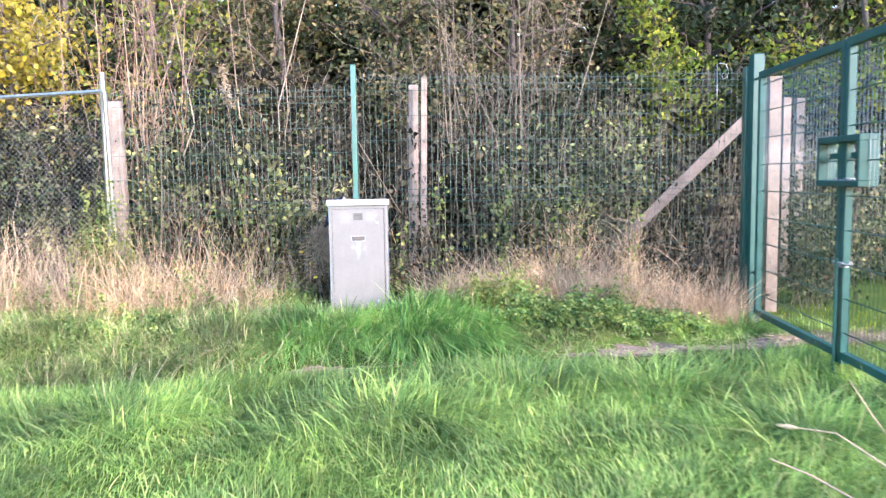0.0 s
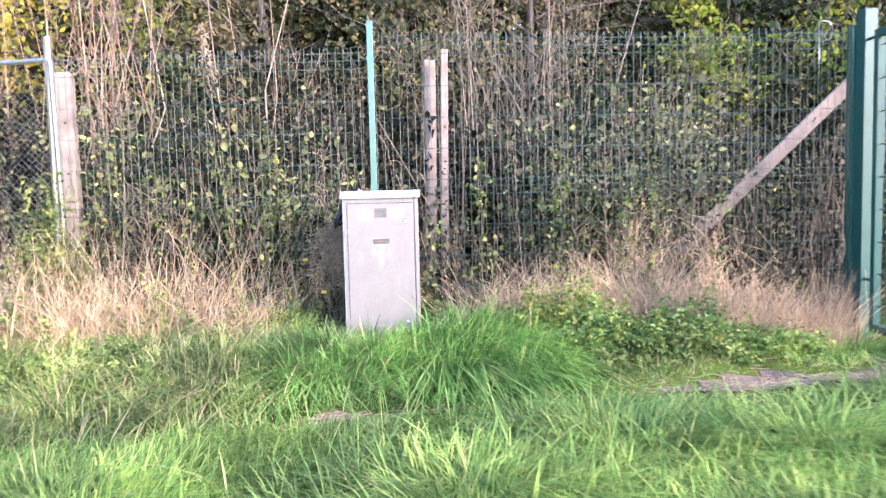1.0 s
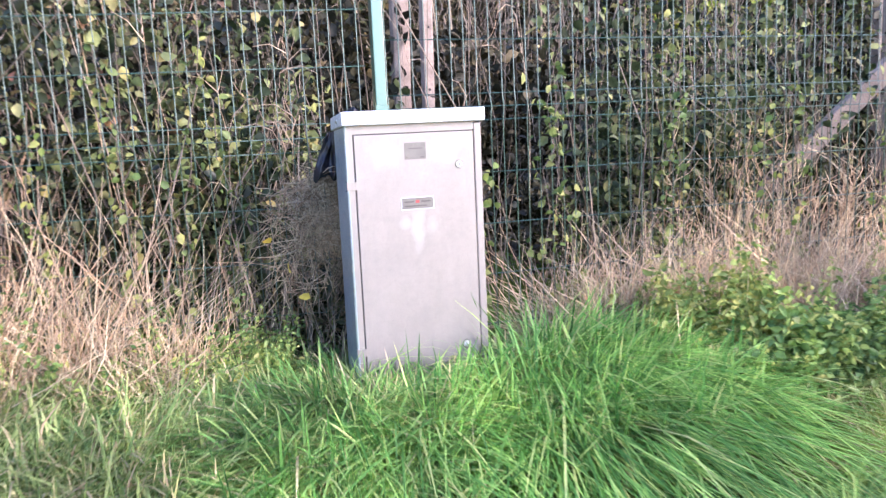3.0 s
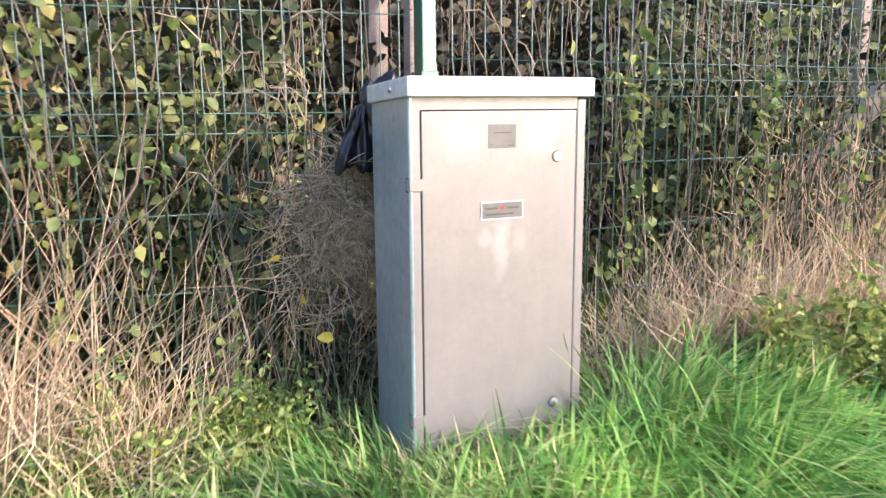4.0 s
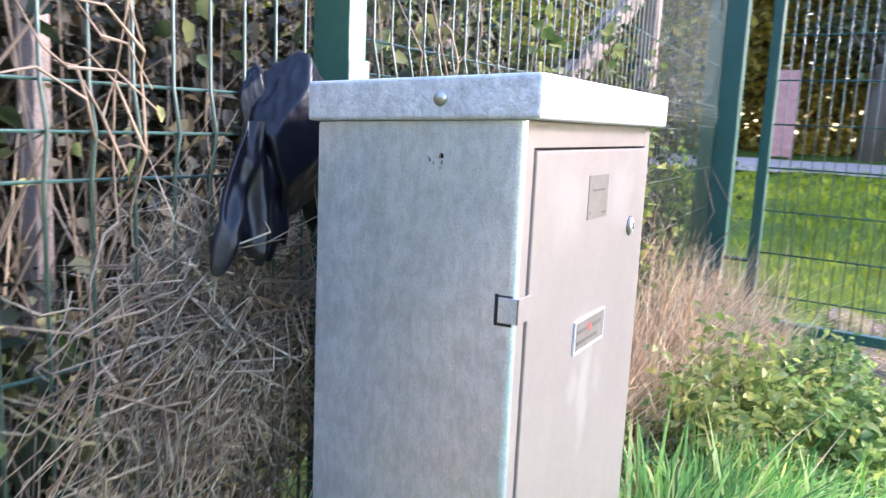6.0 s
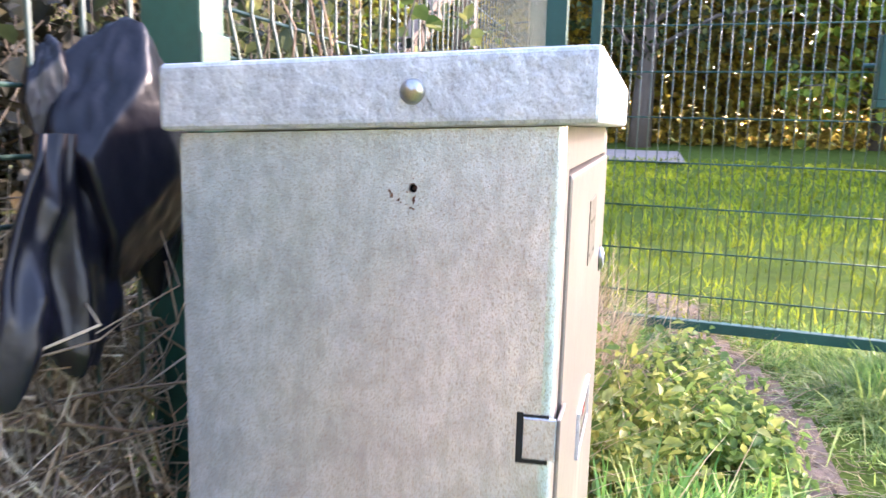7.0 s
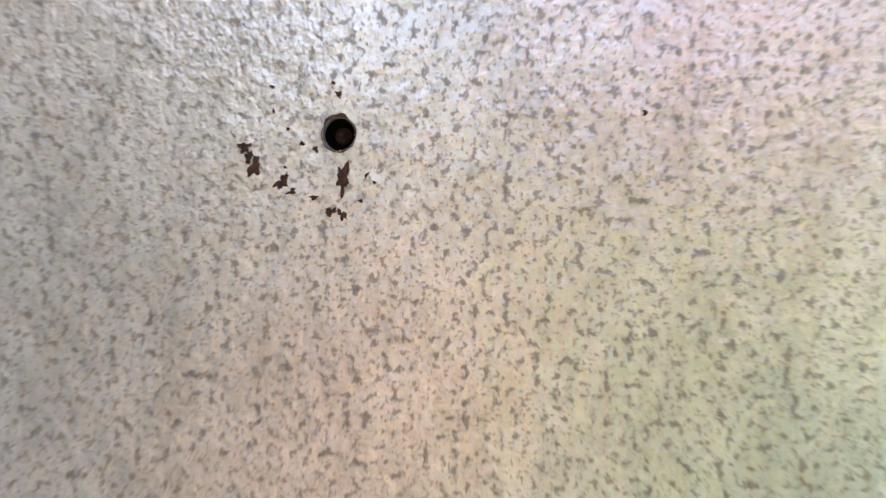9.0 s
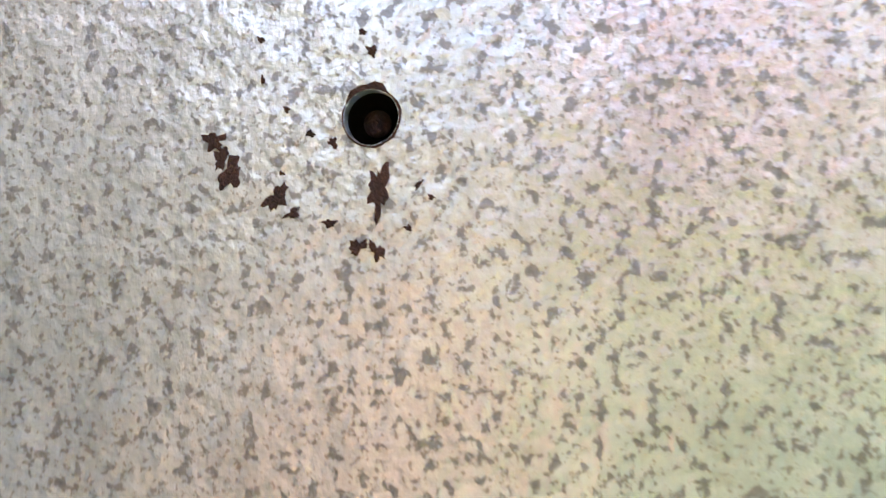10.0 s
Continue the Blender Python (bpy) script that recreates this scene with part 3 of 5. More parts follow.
def build_cabinet():
    cab = empty("utility_cabinet")
    tagged(cab, "grey galvanised steel utility cabinet standing in long grass", "cabinet")
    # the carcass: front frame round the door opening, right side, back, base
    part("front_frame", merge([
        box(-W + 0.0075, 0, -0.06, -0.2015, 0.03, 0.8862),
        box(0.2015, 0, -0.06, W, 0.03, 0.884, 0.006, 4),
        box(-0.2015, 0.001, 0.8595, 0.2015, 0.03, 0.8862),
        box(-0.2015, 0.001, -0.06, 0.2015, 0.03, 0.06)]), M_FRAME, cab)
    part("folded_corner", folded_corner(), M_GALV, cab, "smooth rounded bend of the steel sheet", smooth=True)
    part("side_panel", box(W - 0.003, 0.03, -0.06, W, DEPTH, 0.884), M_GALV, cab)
    part("back_panel", box(-W + 0.004, DEPTH - 0.003, -0.06, W - 0.004, DEPTH, 0.884), M_GALV, cab)
    part("base_plate", box(-W + 0.004, 0.03, -0.06, W - 0.004, DEPTH - 0.004, -0.055), M_GALV, cab)
    # added sheet: closes the slit under the lid and paints its shade
    part("top_plate", box(-W + 0.0035, 0.005, 0.872, W - 0.0035, DEPTH - 0.006, 0.8866), M_DARK, cab, "added near-black sheet that fills the slit under the lid")
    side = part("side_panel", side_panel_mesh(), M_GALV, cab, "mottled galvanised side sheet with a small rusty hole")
    lid = part("lid", merge([box(-0.2365, -0.0195, 0.8875, 0.2375, 0.262, 0.9315, 0.0055, 4)]), M_GALV_LID, cab, "pitted folded steel lid with round edges", smooth=False)
    rivet = part("rivet", dome(-0.2363, 0.0905, 0.9083, 0.0079, 0.006), M_ZINC, lid, "worn round rivet head", smooth=True)
    part("rivet", dome(0.2373, 0.0905, 0.9083, 0.0079, 0.006, (1, 0, 0)), M_ZINC, lid, smooth=True)
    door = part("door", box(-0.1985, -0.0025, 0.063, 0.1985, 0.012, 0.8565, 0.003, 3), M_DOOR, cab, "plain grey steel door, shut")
    # black backing paints the shade in the door gap
    back = part("door_recess", box(-0.2012, 0.014, 0.0605, 0.2012, 0.018, 0.8592), M_DARK, cab, "near-black sheet painting the shade in the gap round the door")
    for z in (0.749, 0.138):
        lock = part("lock", merge([disc(0.147, -0.0025, z, 0.0125, 0.004)]), M_ZINC, door, "round cam lock")
        # black disc behind the lock, a painted rim of shadow
        part("lock_shadow_ring", disc(0.147, -0.0022, z, 0.0142, 0.0012), M_DARK, lock)
        part("keyway", merge([disc(0.147, -0.0064, z, 0.0078, 0.0012, 20), ]), M_GALV_LID, lock)
        part("key_slot", box(0.1455, -0.0086, z - 0.0045, 0.1485, -0.0074, z + 0.0045), M_DARK, lock)
    # hinges wrap the corner
    for z in (0.696, 0.145):
        hinge = part("hinge", box(-W - 0.001, -0.0027, z - 0.0135, -W + 0.001, 0.0178, z + 0.0135, 0.0006, 1), M_GALV, door, "folded steel hinge tab")
        part("hinge_leaf", box(-W - 0.0008, -0.0052, z - 0.0135, -0.196, -0.0028, z + 0.0135, 0.0006, 1), M_FRAME, hinge)
        part("hinge_slot", box(-W - 0.0006, 0.0178, z - 0.0165, -W + 0.0002, 0.0218, z + 0.0165), M_DARK, hinge)
        part("hinge_slot", box(-W - 0.0006, 0.002, z - 0.0165, -W + 0.0002, 0.0178, z - 0.0135), M_DARK, hinge)
        part("hinge_slot", box(-W - 0.0006, 0.002, z + 0.0135, -W + 0.0002, 0.0178, z + 0.0155), M_DARK, hinge)
    plate = part("name_plate", merge([box(-0.053, -0.0042, 0.6105, 0.053, -0.0022, 0.6475, 0.0006, 1)]), M_LABEL, door, "small worn label plate with unreadable print")
    part("label_frame", merge([box(-0.0545, -0.0055, 0.6475, 0.0545, -0.0022, 0.6495), box(-0.0545, -0.0055, 0.6085, 0.0545, -0.0022, 0.6105),
                               box(-0.0545, -0.0055, 0.6105, -0.0528, -0.0022, 0.6475), box(0.0528, -0.0055, 0.6105, 0.0545, -0.0022, 0.6475)]), M_GALV_LID, plate)
    for k, (x0, x1, z) in enumerate(((-0.044, -0.012, 0.632), (-0.006, 0.006, 0.630), (0.012, 0.044, 0.632), (-0.044, 0.03, 0.618))):
        part("print_bar", box(x0, -0.0046, z, x1, -0.0041, z + (0.009 if k == 1 else 0.0045)), M_RED_INK if k == 1 else M_LABEL_INK, plate)
    sign = part("sticker", box(-0.036, -0.0034, 0.772, 0.036, -0.0024, 0.826, 0.0004, 1), M_LABEL, door, "faded square sticker")
    for z, x0, x1 in ((0.779, -0.031, -0.026), (0.777, 0.016, 0.031), (0.806, -0.022, 0.024)):
        part("print_bar", box(x0, -0.0038, z, x1, -0.0033, z + 0.0025), M_LABEL_INK, sign)
    # the hole and the rust round it
    cy, cz, r = SIDE_HOLE
    # black cup paints the dark inside of the hole
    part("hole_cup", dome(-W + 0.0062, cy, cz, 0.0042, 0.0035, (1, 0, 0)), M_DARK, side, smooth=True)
    part("rivet_shank", dome(-W + 0.0045, cy, cz - 0.0002, 0.0014, 0.0016), M_RUST, side, smooth=True)
    n = 26
    bm = bmesh.new()
    rr = random.Random(4)
    ring_a = [bm.verts.new((-W - 0.0001, cy + (r + 0.00005) * math.cos(2 * math.pi * k / n), cz + (r + 0.00005) * math.sin(2 * math.pi * k / n))) for k in range(n)]
    ring_b = [bm.verts.new((-W - 0.0001, cy + (r + rr.uniform(0.0001, 0.0004) + (0.0004 if 3 < k < 9 else 0)) * math.cos(2 * math.pi * k / n), cz + (r + rr.uniform(0.0001, 0.0004) + (0.0004 if 3 < k < 9 else 0)) * math.sin(2 * math.pi * k / n))) for k in range(n)]
    for k in range(n):
        bm.faces.new((ring_a[k], ring_b[k], ring_b[(k + 1) % n], ring_a[(k + 1) % n]))
    part("rust_ring", bm, M_RUST, side, "rust round the hole")
    for k, (dy, dz, ln, wd, ang) in enumerate(((0.0151, -0.0014, 0.0022, 0.0018, 0.3), (0.0136, -0.0046, 0.0032, 0.0020, 2.0), (0.0091, -0.0071, 0.0030, 0.0017, 2.3),
                                               (0.0076, -0.0087, 0.0016, 0.0009, 2.6), (-0.0006, -0.0070, 0.0050, 0.0019, 1.65), (0.0041, -0.0098, 0.0013, 0.0008, 0.1),
                                               (0.0014, -0.0122, 0.0021, 0.0014, 2.6), (-0.0004, -0.0127, 0.0022, 0.0012, 0.9), (-0.0034, -0.0106, 0.0008, 0.0006, 0.4),
                                               (-0.0002, 0.0062, 0.0011, 0.0009, 1.2), (0.0007, 0.0080, 0.0007, 0.0006, 0.2), (0.0144, -0.0030, 0.0024, 0.0013, 1.9),
                                               (0.0103, 0.0079, 0.0008, 0.0005, 0.4), (0.0102, 0.0041, 0.0009, 0.0004, 1.4), (0.0080, 0.0012, 0.0007, 0.0005, 0.9),
                                               (0.0058, -0.0012, 0.0009, 0.0007, 0.2), (0.0036, -0.0022, 0.0011, 0.0008, 1.0), (0.0086, -0.0048, 0.0006, 0.0004, 0.5),
                                               (-0.0044, -0.0066, 0.0012, 0.0005, 2.2), (-0.0056, -0.0078, 0.0007, 0.0005, 0.7), (-0.0472, 0.0012, 0.0010, 0.0007, 1.1))):
        part("rust_flake", blob(cy + dy, cz + dz, ln, wd, ang, k + 1.0, -W - 0.00005), M_RUST, side, "brown rust flake")
    for ob in cab.children_recursive:
        slope_back(ob)
    return cab


build_cabinet()


# ---- mesh fence ----
def wire_mesh(points, r):
    bm = tube(points, r, 6)
    me = bpy.data.meshes.new("wire")
    bm.to_mesh(me)
    bm.free()
    me.shade_smooth()
    return me


FOLD = 0.011


def fence_panel(x0, y0, x1, y1, base, length, label):
    """A welded mesh panel with V folds; local x along the panel, local -y to the lawn."""
    ang = math.degrees(math.atan2(y1 - y0, x1 - x0))
    pan = empty("mesh_panel", pose(x0, y0, base, 0, 0, ang))
    tagged(pan, label, "fence panel", "green mesh fence")
    mids = (0.945, 1.848)
    pts = [(0, 0, 0.0)]
    for m in mids:
        pts += [(0, 0, m - 0.05), (0, -FOLD, m), (0, 0, m + 0.05)]
    pts += [(0, 0, 1.935)]
    vert = wire_mesh(pts, 0.0022)
    vert.materials.append(M_WIRE)
    hor = wire_mesh([(0, 0, 0), (length, 0, 0)], 0.0021)
    hor.materials.append(M_CROSSWIRE)
    n = int(length / 0.05)
    for k in range(n + 1):
        ob = new("vertical_wire", vert)
        ob.parent, ob.location = pan, (0.012 + k * 0.05, 0, 0)
    for z in (0.095, 0.295, 0.495, 0.695, 0.895, 0.945, 0.995, 1.195, 1.395, 1.595, 1.798, 1.848, 1.898):
        ob = new("horizontal_wire", hor)
        ob.parent, ob.location = pan, (0, -FOLD + 0.005 if z in mids else 0.005, z)
    return pan


fence_panel(-0.02, 0.368, 2.48, 0.45, 0.0, 2.5, "green welded mesh fence panel with folded ribs, weeds growing through it")
fence_panel(2.5, 0.452, 3.24, 0.478, 0.02, 0.72, "short green mesh fence panel beside the gate post")
fence_panel(-2.06, 0.575, -0.065, 0.37, -0.09, 1.99, "green welded mesh fence panel overgrown with brambles")


def post(name, x, y, w, d, z0, z1, m, label, group=""):
    p = empty(name, pose(x, y, 0))
    tagged(p, label, "fence post", group)
    part("shaft", box(-w / 2, -d / 2, z0, w / 2, d / 2, z1, 0.003, 2), m, p)
    part("cap", box(-w / 2 - 0.001, -d / 2 - 0.001, z1, w / 2 + 0.001, d / 2 + 0.001, z1 + 0.006, 0.002, 1), m, p)
    return p


p = post("fence_post", -0.036, 0.372, 0.04, 0.062, -0.3, 2.0, M_GREEN, "slim green steel fence post behind the cabinet", "green fence posts")
for z in (0.3, 0.93, 1.75):
    part("clip", box(-0.024, -0.0345, z, 0.024, -0.0315, z + 0.03, 0.001, 1), M_GREEN, p)
post("fence_post", 3.27, 0.522, 0.06, 0.07, -0.3, 1.97, M_GREEN, "green steel end post of the mesh fence", "green fence posts")

# ---- gate ----
hp = post("gate_post", 3.305, 0.432, 0.09, 0.1, -0.4, 2.06, M_GATE, "tall green square gate post", "gate posts")
for z in (1.86, 0.25):
    part("hinge_pin", tube([(-0.02, -0.05, z), (-0.03, -0.14, z), (-0.03, -0.19, z)], 0.011, 8), M_GATE, hp)
post("gate_post", 2.95, -3.06, 0.09, 0.1, -0.4, 2.06, M_GATE, "tall green square gate post", "gate posts")

GATE_A = Vector((3.27, 0.26, 0))
GATE_DIR = (Vector((3.115, -1.275, 0)) - GATE_A).normalized()
GATE_YAW = math.degrees(math.atan2(GATE_DIR.y, GATE_DIR.x))


def gate_leaf(origin, label):
    """Local x along the leaf from its hinge side, local z up."""
    length, zb, zt = 1.545, -0.085, 1.9
    g = empty("gate_leaf", pose(origin.x, origin.y, 0, 0, 0, GATE_YAW))
    tagged(g, label, "gate", "double gate")
    s = 0.05
    part("stile", box(0, -s / 2, zb, s, s / 2, zt, 0.004, 2), M_GATE, g)
    part("stile", box(length - s, -s / 2, zb - 0.03, length, s / 2, zt, 0.004, 2), M_GATE, g)
    part("top_rail", box(s, -s / 2, zt - s, length - s, s / 2, zt, 0.004, 2), M_GATE, g)
    part("bottom_rail", box(s, -s / 2, zb, length - s, s / 2, zb + s, 0.004, 2), M_GATE, g)
    vert = wire_mesh([(0, 0, zb + s), (0, 0, zt - s)], 0.0027)
    hor = wire_mesh([(s, 0, 0), (length - s, 0, 0)], 0.0042)
    vert.materials.append(M_WIRE)
    hor.materials.append(M_GATE)
    n = int((length - 2 * s) / 0.05)
    for k in range(1, n + 1):
        ob = new("vertical_wire", vert)
        ob.parent, ob.location = g, (s + k * (length - 2 * s) / (n + 1), 0, 0)
    for k in range(9):
        ob = new("horizontal_wire", hor)
        ob.parent, ob.location = g, (0, 0.006, 0.085 + k * 0.214)
    return g


g1 = gate_leaf(GATE_A, "green steel gate leaf with mesh infill, shut and chained")
g2m = GATE_A + GATE_DIR * (2 * 1.545 + 0.012)
g2 = gate_leaf(g2m, "green steel gate leaf with mesh infill, shut and chained")
g2.matrix_basis = pose(g2m.x, g2m.y, 0, 0, 0, GATE_YAW + 180)


def latch_guard(g, x_end, away):
    """A flat-bar box round the lock, on the meeting stile."""
    x0, x1 = x_end - 0.29 * away, x_end
    a, b = min(x0, x1), max(x0, x1)
    y0, y1 = -0.06, 0.06
    lb = part("latch_box", merge([box(a, y0, 1.27, b, y1, 1.31, 0.003, 1), box(a, y0, 1.0, b, y1, 1.035, 0.003, 1),
                                  box(x0 if away > 0 else x0 - 0.035, y0, 1.035, x0 + 0.035 if away > 0 else x0, y1, 1.27, 0.003, 1)]), M_GATE, g, "open-framed latch guard box")
    part("bolt_plate", box(x_end - 0.15 * away - 0.07, -0.012, 1.17, x_end - 0.15 * away + 0.07, 0.012, 1.205, 0.003, 1), M_GATE, lb)


latch_guard(g1, 1.545, 1)
latch_guard(g2, 1.545, 1)
bolt = part("slide_bolt", tube([(1.2, 0.035, 1.185), (1.68, 0.035, 1.185)], 0.011, 10), M_GATE, g1, "round slide bolt")
drop = part("drop_bolt", tube([(1.575, -0.05, -0.19), (1.575, -0.05, 0.52), (1.575, -0.05, 0.55)], 0.012, 10), M_GATE, g1, "drop bolt into the ground")


def chain(x, y, z, radius, links, seed, label):
    c = empty("chain", pose(x, y, z, 0, 0, GATE_YAW))
    tagged(c, label, "chain", "gate chains")
    r = random.Random(seed)
    for k in range(links):
        t = 2 * math.pi * k / links
        cx, cy = radius * 1.5 * math.cos(t), radius * 0.9 * math.sin(t)
        pts = []
        for j in range(13):
            u = 2 * math.pi * j / 12
            pts.append((0.016 * math.cos(u), 0.009 * math.sin(u) * (k % 2), 0.009 * math.sin(u) * (1 - k % 2)))
        link = part("link", tube(pts, 0.0032, 6, caps=False), M_ZINC, c)
        link.matrix_basis = pose(cx, cy, r.uniform(-0.012, 0.012), r.uniform(-25, 25), r.uniform(-25, 25), math.degrees(t) + 90)
    return c


mid = GATE_A + GATE_DIR * 1.55
chain(mid.x, mid.y, 1.015, 0.05, 22, 3, "galvanised chain wound round both gate stiles")
chain(mid.x, mid.y, 1.035, 0.052, 22, 5, "galvanised chain wound round both gate stiles")
chain(mid.x, mid.y, 0.515, 0.045, 20, 8, "rusty chain round the two gate stiles")


# ---- old concrete fence behind ----
def concrete_post(x, y, w, d, z1, label, lean=(0, 0), pointed=True):
    p = empty("concrete_post", pose(x, y, -0.2, lean[0], lean[1], 0))
    tagged(p, label, "fence post", "old concrete posts")
    bm = box(-w / 2, -d / 2, 0, w / 2, d / 2, z1 + 0.2, 0.01, 2)
    bmesh.ops.subdivide_edges(bm, edges=[e for e in bm.edges if abs(e.verts[0].co.z - e.verts[1].co.z) > 0.5], cuts=14)
    for v in bm.verts:
        n = noise.noise_vector(v.co * 9 + Vector((x, y, 0)))
        v.co += Vector((n.x, n.y, 0)) * 0.004
    part("shaft", bm, M_CONCRETE, p)
    for z in (0.5, 0.9, 1.3, 1.65):
        if z < z1:
            part("wire_hole", tube([(0, -d / 2 - 0.001, z), (0, d / 2, z)], 0.008, 10), M_DARK, p)
    return p


concrete_post(0.425, 2.22, 0.1, 0.1, 2.05, "weathered concrete fence post with wire holes", (0, 0.8))
concrete_post(0.525, 1.98, 0.06, 0.09, 2.1, "slim weathered concrete fence post", (0, 1.0))
concrete_post(-2.15, 1.0, 0.1, 0.1, 1.8, "broken-topped concrete fence post beside a steel post", (0, -0.5))
concrete_post(3.72, 1.0, 0.11, 0.11, 1.95, "concrete end post braced by a raking strut")
concrete_post(4.81, 3.0, 0.09, 0.1, 1.95, "weathered concrete fence post beyond the gate")
concrete_post(5.27, 3.6, 0.1, 0.1, 2.0, "weathered concrete fence post beyond the gate")

strut = empty("concrete_strut", pose(3.63, 1.03, 1.71, 0, 0, -20.6))
tagged(strut, "raking concrete strut bracing an old end post", "strut")
L = 2.7
part("bar", box(-L, -0.05, -0.05, 0, 0.05, 0.05, 0.008, 2), M_CONCRETE, strut).matrix_basis = pose(0, 0, 0, 0, -45.6, 0)

# ---- chain-link fence and its steel post ----
cl = empty("chain_link_fence")
tagged(cl, "old chain-link fence on a pale steel post and rail", "fence")
CX, CY = -2.27, 0.98
part("corner_post", tube([(CX, CY, -0.2), (CX + 0.01, CY, 2.045)], 0.026, 14), M_ZINC, cl, "pale galvanised tube post")
part("brace", tube([(CX + 0.07, CY - 0.02, -0.2), (CX + 0.03, CY - 0.02, 1.88)], 0.022, 10), M_ZINC, cl)
part("top_rail", tube([(CX, CY, 1.885), (CX - 5, CY + 0.6, 1.72)], 0.017, 10), M_ZINC, cl, "pale steel top rail")
a0, a1 = [], []
for k in range(-32, 100):
    for s in (1, -1):
        x0 = k * 0.05
        lo, hi = (x0, 0.0), (x0 + s * 1.7, 1.7)
        t0, t1 = 0.0, 1.0
        pts = []
        for xa, za, xb, zb in ((lo[0], lo[1], hi[0], hi[1]),):
            for lim in (0.0, 5.0):
                t = (lim - xa) / (xb - xa)
                if 0 < t < 1:
                    if (xb > xa) == (lim == 0.0):
                        t0 = t
                    else:
                        t1 = t
            if xa < 0 and xb < 0 or xa > 5 and xb > 5 or t1 <= t0:
                continue
            for t, dst in ((t0, a0), (t1, a1)):
                xx, zz = xa + (xb - xa) * t, za + (zb - za) * t
                if -0.001 <= xx <= 5.001:
                    dst.append((CX - xx, CY + 0.12 * xx + 0.004 * s, zz + 0.08))
m = min(len(a0), len(a1))
part_mesh = sticks("netting", np.array(a0[:m]), np.array(a1[:m]), 0.0011, 2, 0.0, 1.0)
put("netting", part_mesh, M_ZINC, cl, "diamond wire netting")["kind"] = "stuff"


# ---- bin bag caught on the fence ----
def faceted(centre, size, seed, planes=26, folds=0.0):
    """A crumpled plastic lobe: flat facets meeting in creases, pulled into folds."""
    r = random.Random(seed)
    cuts = []
    for k in range(planes):
        zc = -1 + 2 * (k + 0.5) / planes
        an = k * 2.39996 + r.uniform(-0.5, 0.5)
        q = math.sqrt(1 - zc * zc)
        cuts.append((Vector((q * math.cos(an), q * math.sin(an), zc)), r.uniform(0.62, 0.86)))
    o = Vector((seed * 3.7, seed * 1.3, seed * 2.1))
    bm = bmesh.new()
    bmesh.ops.create_icosphere(bm, subdivisions=5, radius=1)
    for v in bm.verts:
        c = v.co.normalized()
        k = min(d / max(n.dot(c), 1e-3) for n, d in cuts)
        k = min(k, 1.12)
        ang = math.atan2(c.y, c.x)
        k *= 1 + folds * (abs(math.sin(ang * 4 + 1.5 * c.z + seed)) - 0.5) * (0.4 + 0.6 * max(0.0, c.z))
        k += 0.02 * noise.noise(c * 5.5 + o) + 0.03 * (abs(noise.noise(c * 2.6 + o)) - 0.2)
        v.co = Vector(centre) + Vector((c.x * size[0] * k, c.y * size[1] * k, c.z * size[2] * k))
    return bm


def hanging_flap(top, bottom, w0, w1, seed, thick=0.006, cols=26, rows=30):
    """A hanging double sheet of film with lengthwise folds and a ragged lower edge."""
    r = random.Random(seed)
    top, bottom = Vector(top), Vector(bottom)
    ph = [r.uniform(0, 6.28) for _ in range(4)]
    bm = bmesh.new()
    sides = []
    for sgn in (-1, 1):
        grid = []
        for i in range(rows + 1):
            v = i / rows
            row = []
            for j in range(cols + 1):
                u = 2 * j / cols - 1
                vv = v * (1 + 0.06 * math.sin(5 * u + ph[0]) + 0.03 * math.sin(13 * u + ph[1]))
                p = top.lerp(bottom, vv)
                hw = w0 + (w1 - w0) * min(1.0, v * 1.25) ** 0.8
                fold = 0.015 * abs(noise.noise(Vector((u * 1.5 + ph[2], v * 0.5, seed)))) + 0.009 * noise.noise(Vector((u * 3.3, v * 1.1 + ph[3], seed)))
                crease = 0.014 * (abs(noise.noise(Vector((u * 1.3 + v, v * 2.2 - u, seed + 5.0)))) - 0.25)
                edge = math.sqrt(max(0.0, 1 - u ** 6)) * (1 - 0.75 * v ** 8)
                row.append(bm.verts.new(p + Vector((u * hw, fold + crease + sgn * thick * edge * (0.6 + 0.8 * v), 0))))
            grid.append(row)
        sides.append(grid)
    for sgn, g in zip((-1, 1), sides):
        for i in range(rows):
            for j in range(cols):
                f = (g[i][j], g[i + 1][j], g[i + 1][j + 1], g[i][j + 1])
                bm.faces.new(f if sgn < 0 else f[::-1])
    bmesh.ops.remove_doubles(bm, verts=bm.verts, dist=0.0006)
    return bm


def bin_bag():
    bag = empty("bin_bag", pose(-0.13, 0.365, 0.86))
    tagged(bag, "torn black plastic bag snagged and hanging on the mesh fence", "bag")
    part("sack", faceted((-0.014, -0.008, -0.006), (0.09, 0.052, 0.118), 3, 15, 0.03), M_BAG, bag, "bulging glossy black film", smooth=True)
    part("sack_back", faceted((0.044, 0.01, -0.045), (0.036, 0.026, 0.095), 5, 14, 0.04), M_BAG, bag, smooth=True)
    # solid lobe added where only shadow lies between sack and flap
    part("sack_mouth", faceted((-0.062, 0.016, 0.034), (0.034, 0.016, 0.055), 7, 14, 0.06), M_BAG, bag, "closed black lobe in place of the shadow inside the bag", smooth=True)
    part("torn_flap", hanging_flap((-0.084, -0.012, 0.012), (-0.108, -0.024, -0.152), 0.026, 0.062, 2, 0.007), M_BAG, bag, "hanging torn end of the bag", smooth=True)


bin_bag()


# ---- vegetation ----
def in_cabinet(x, y, pad=0.0):
    return (np.abs(x) < W + pad) & (y > -pad) & (y < DEPTH + pad)


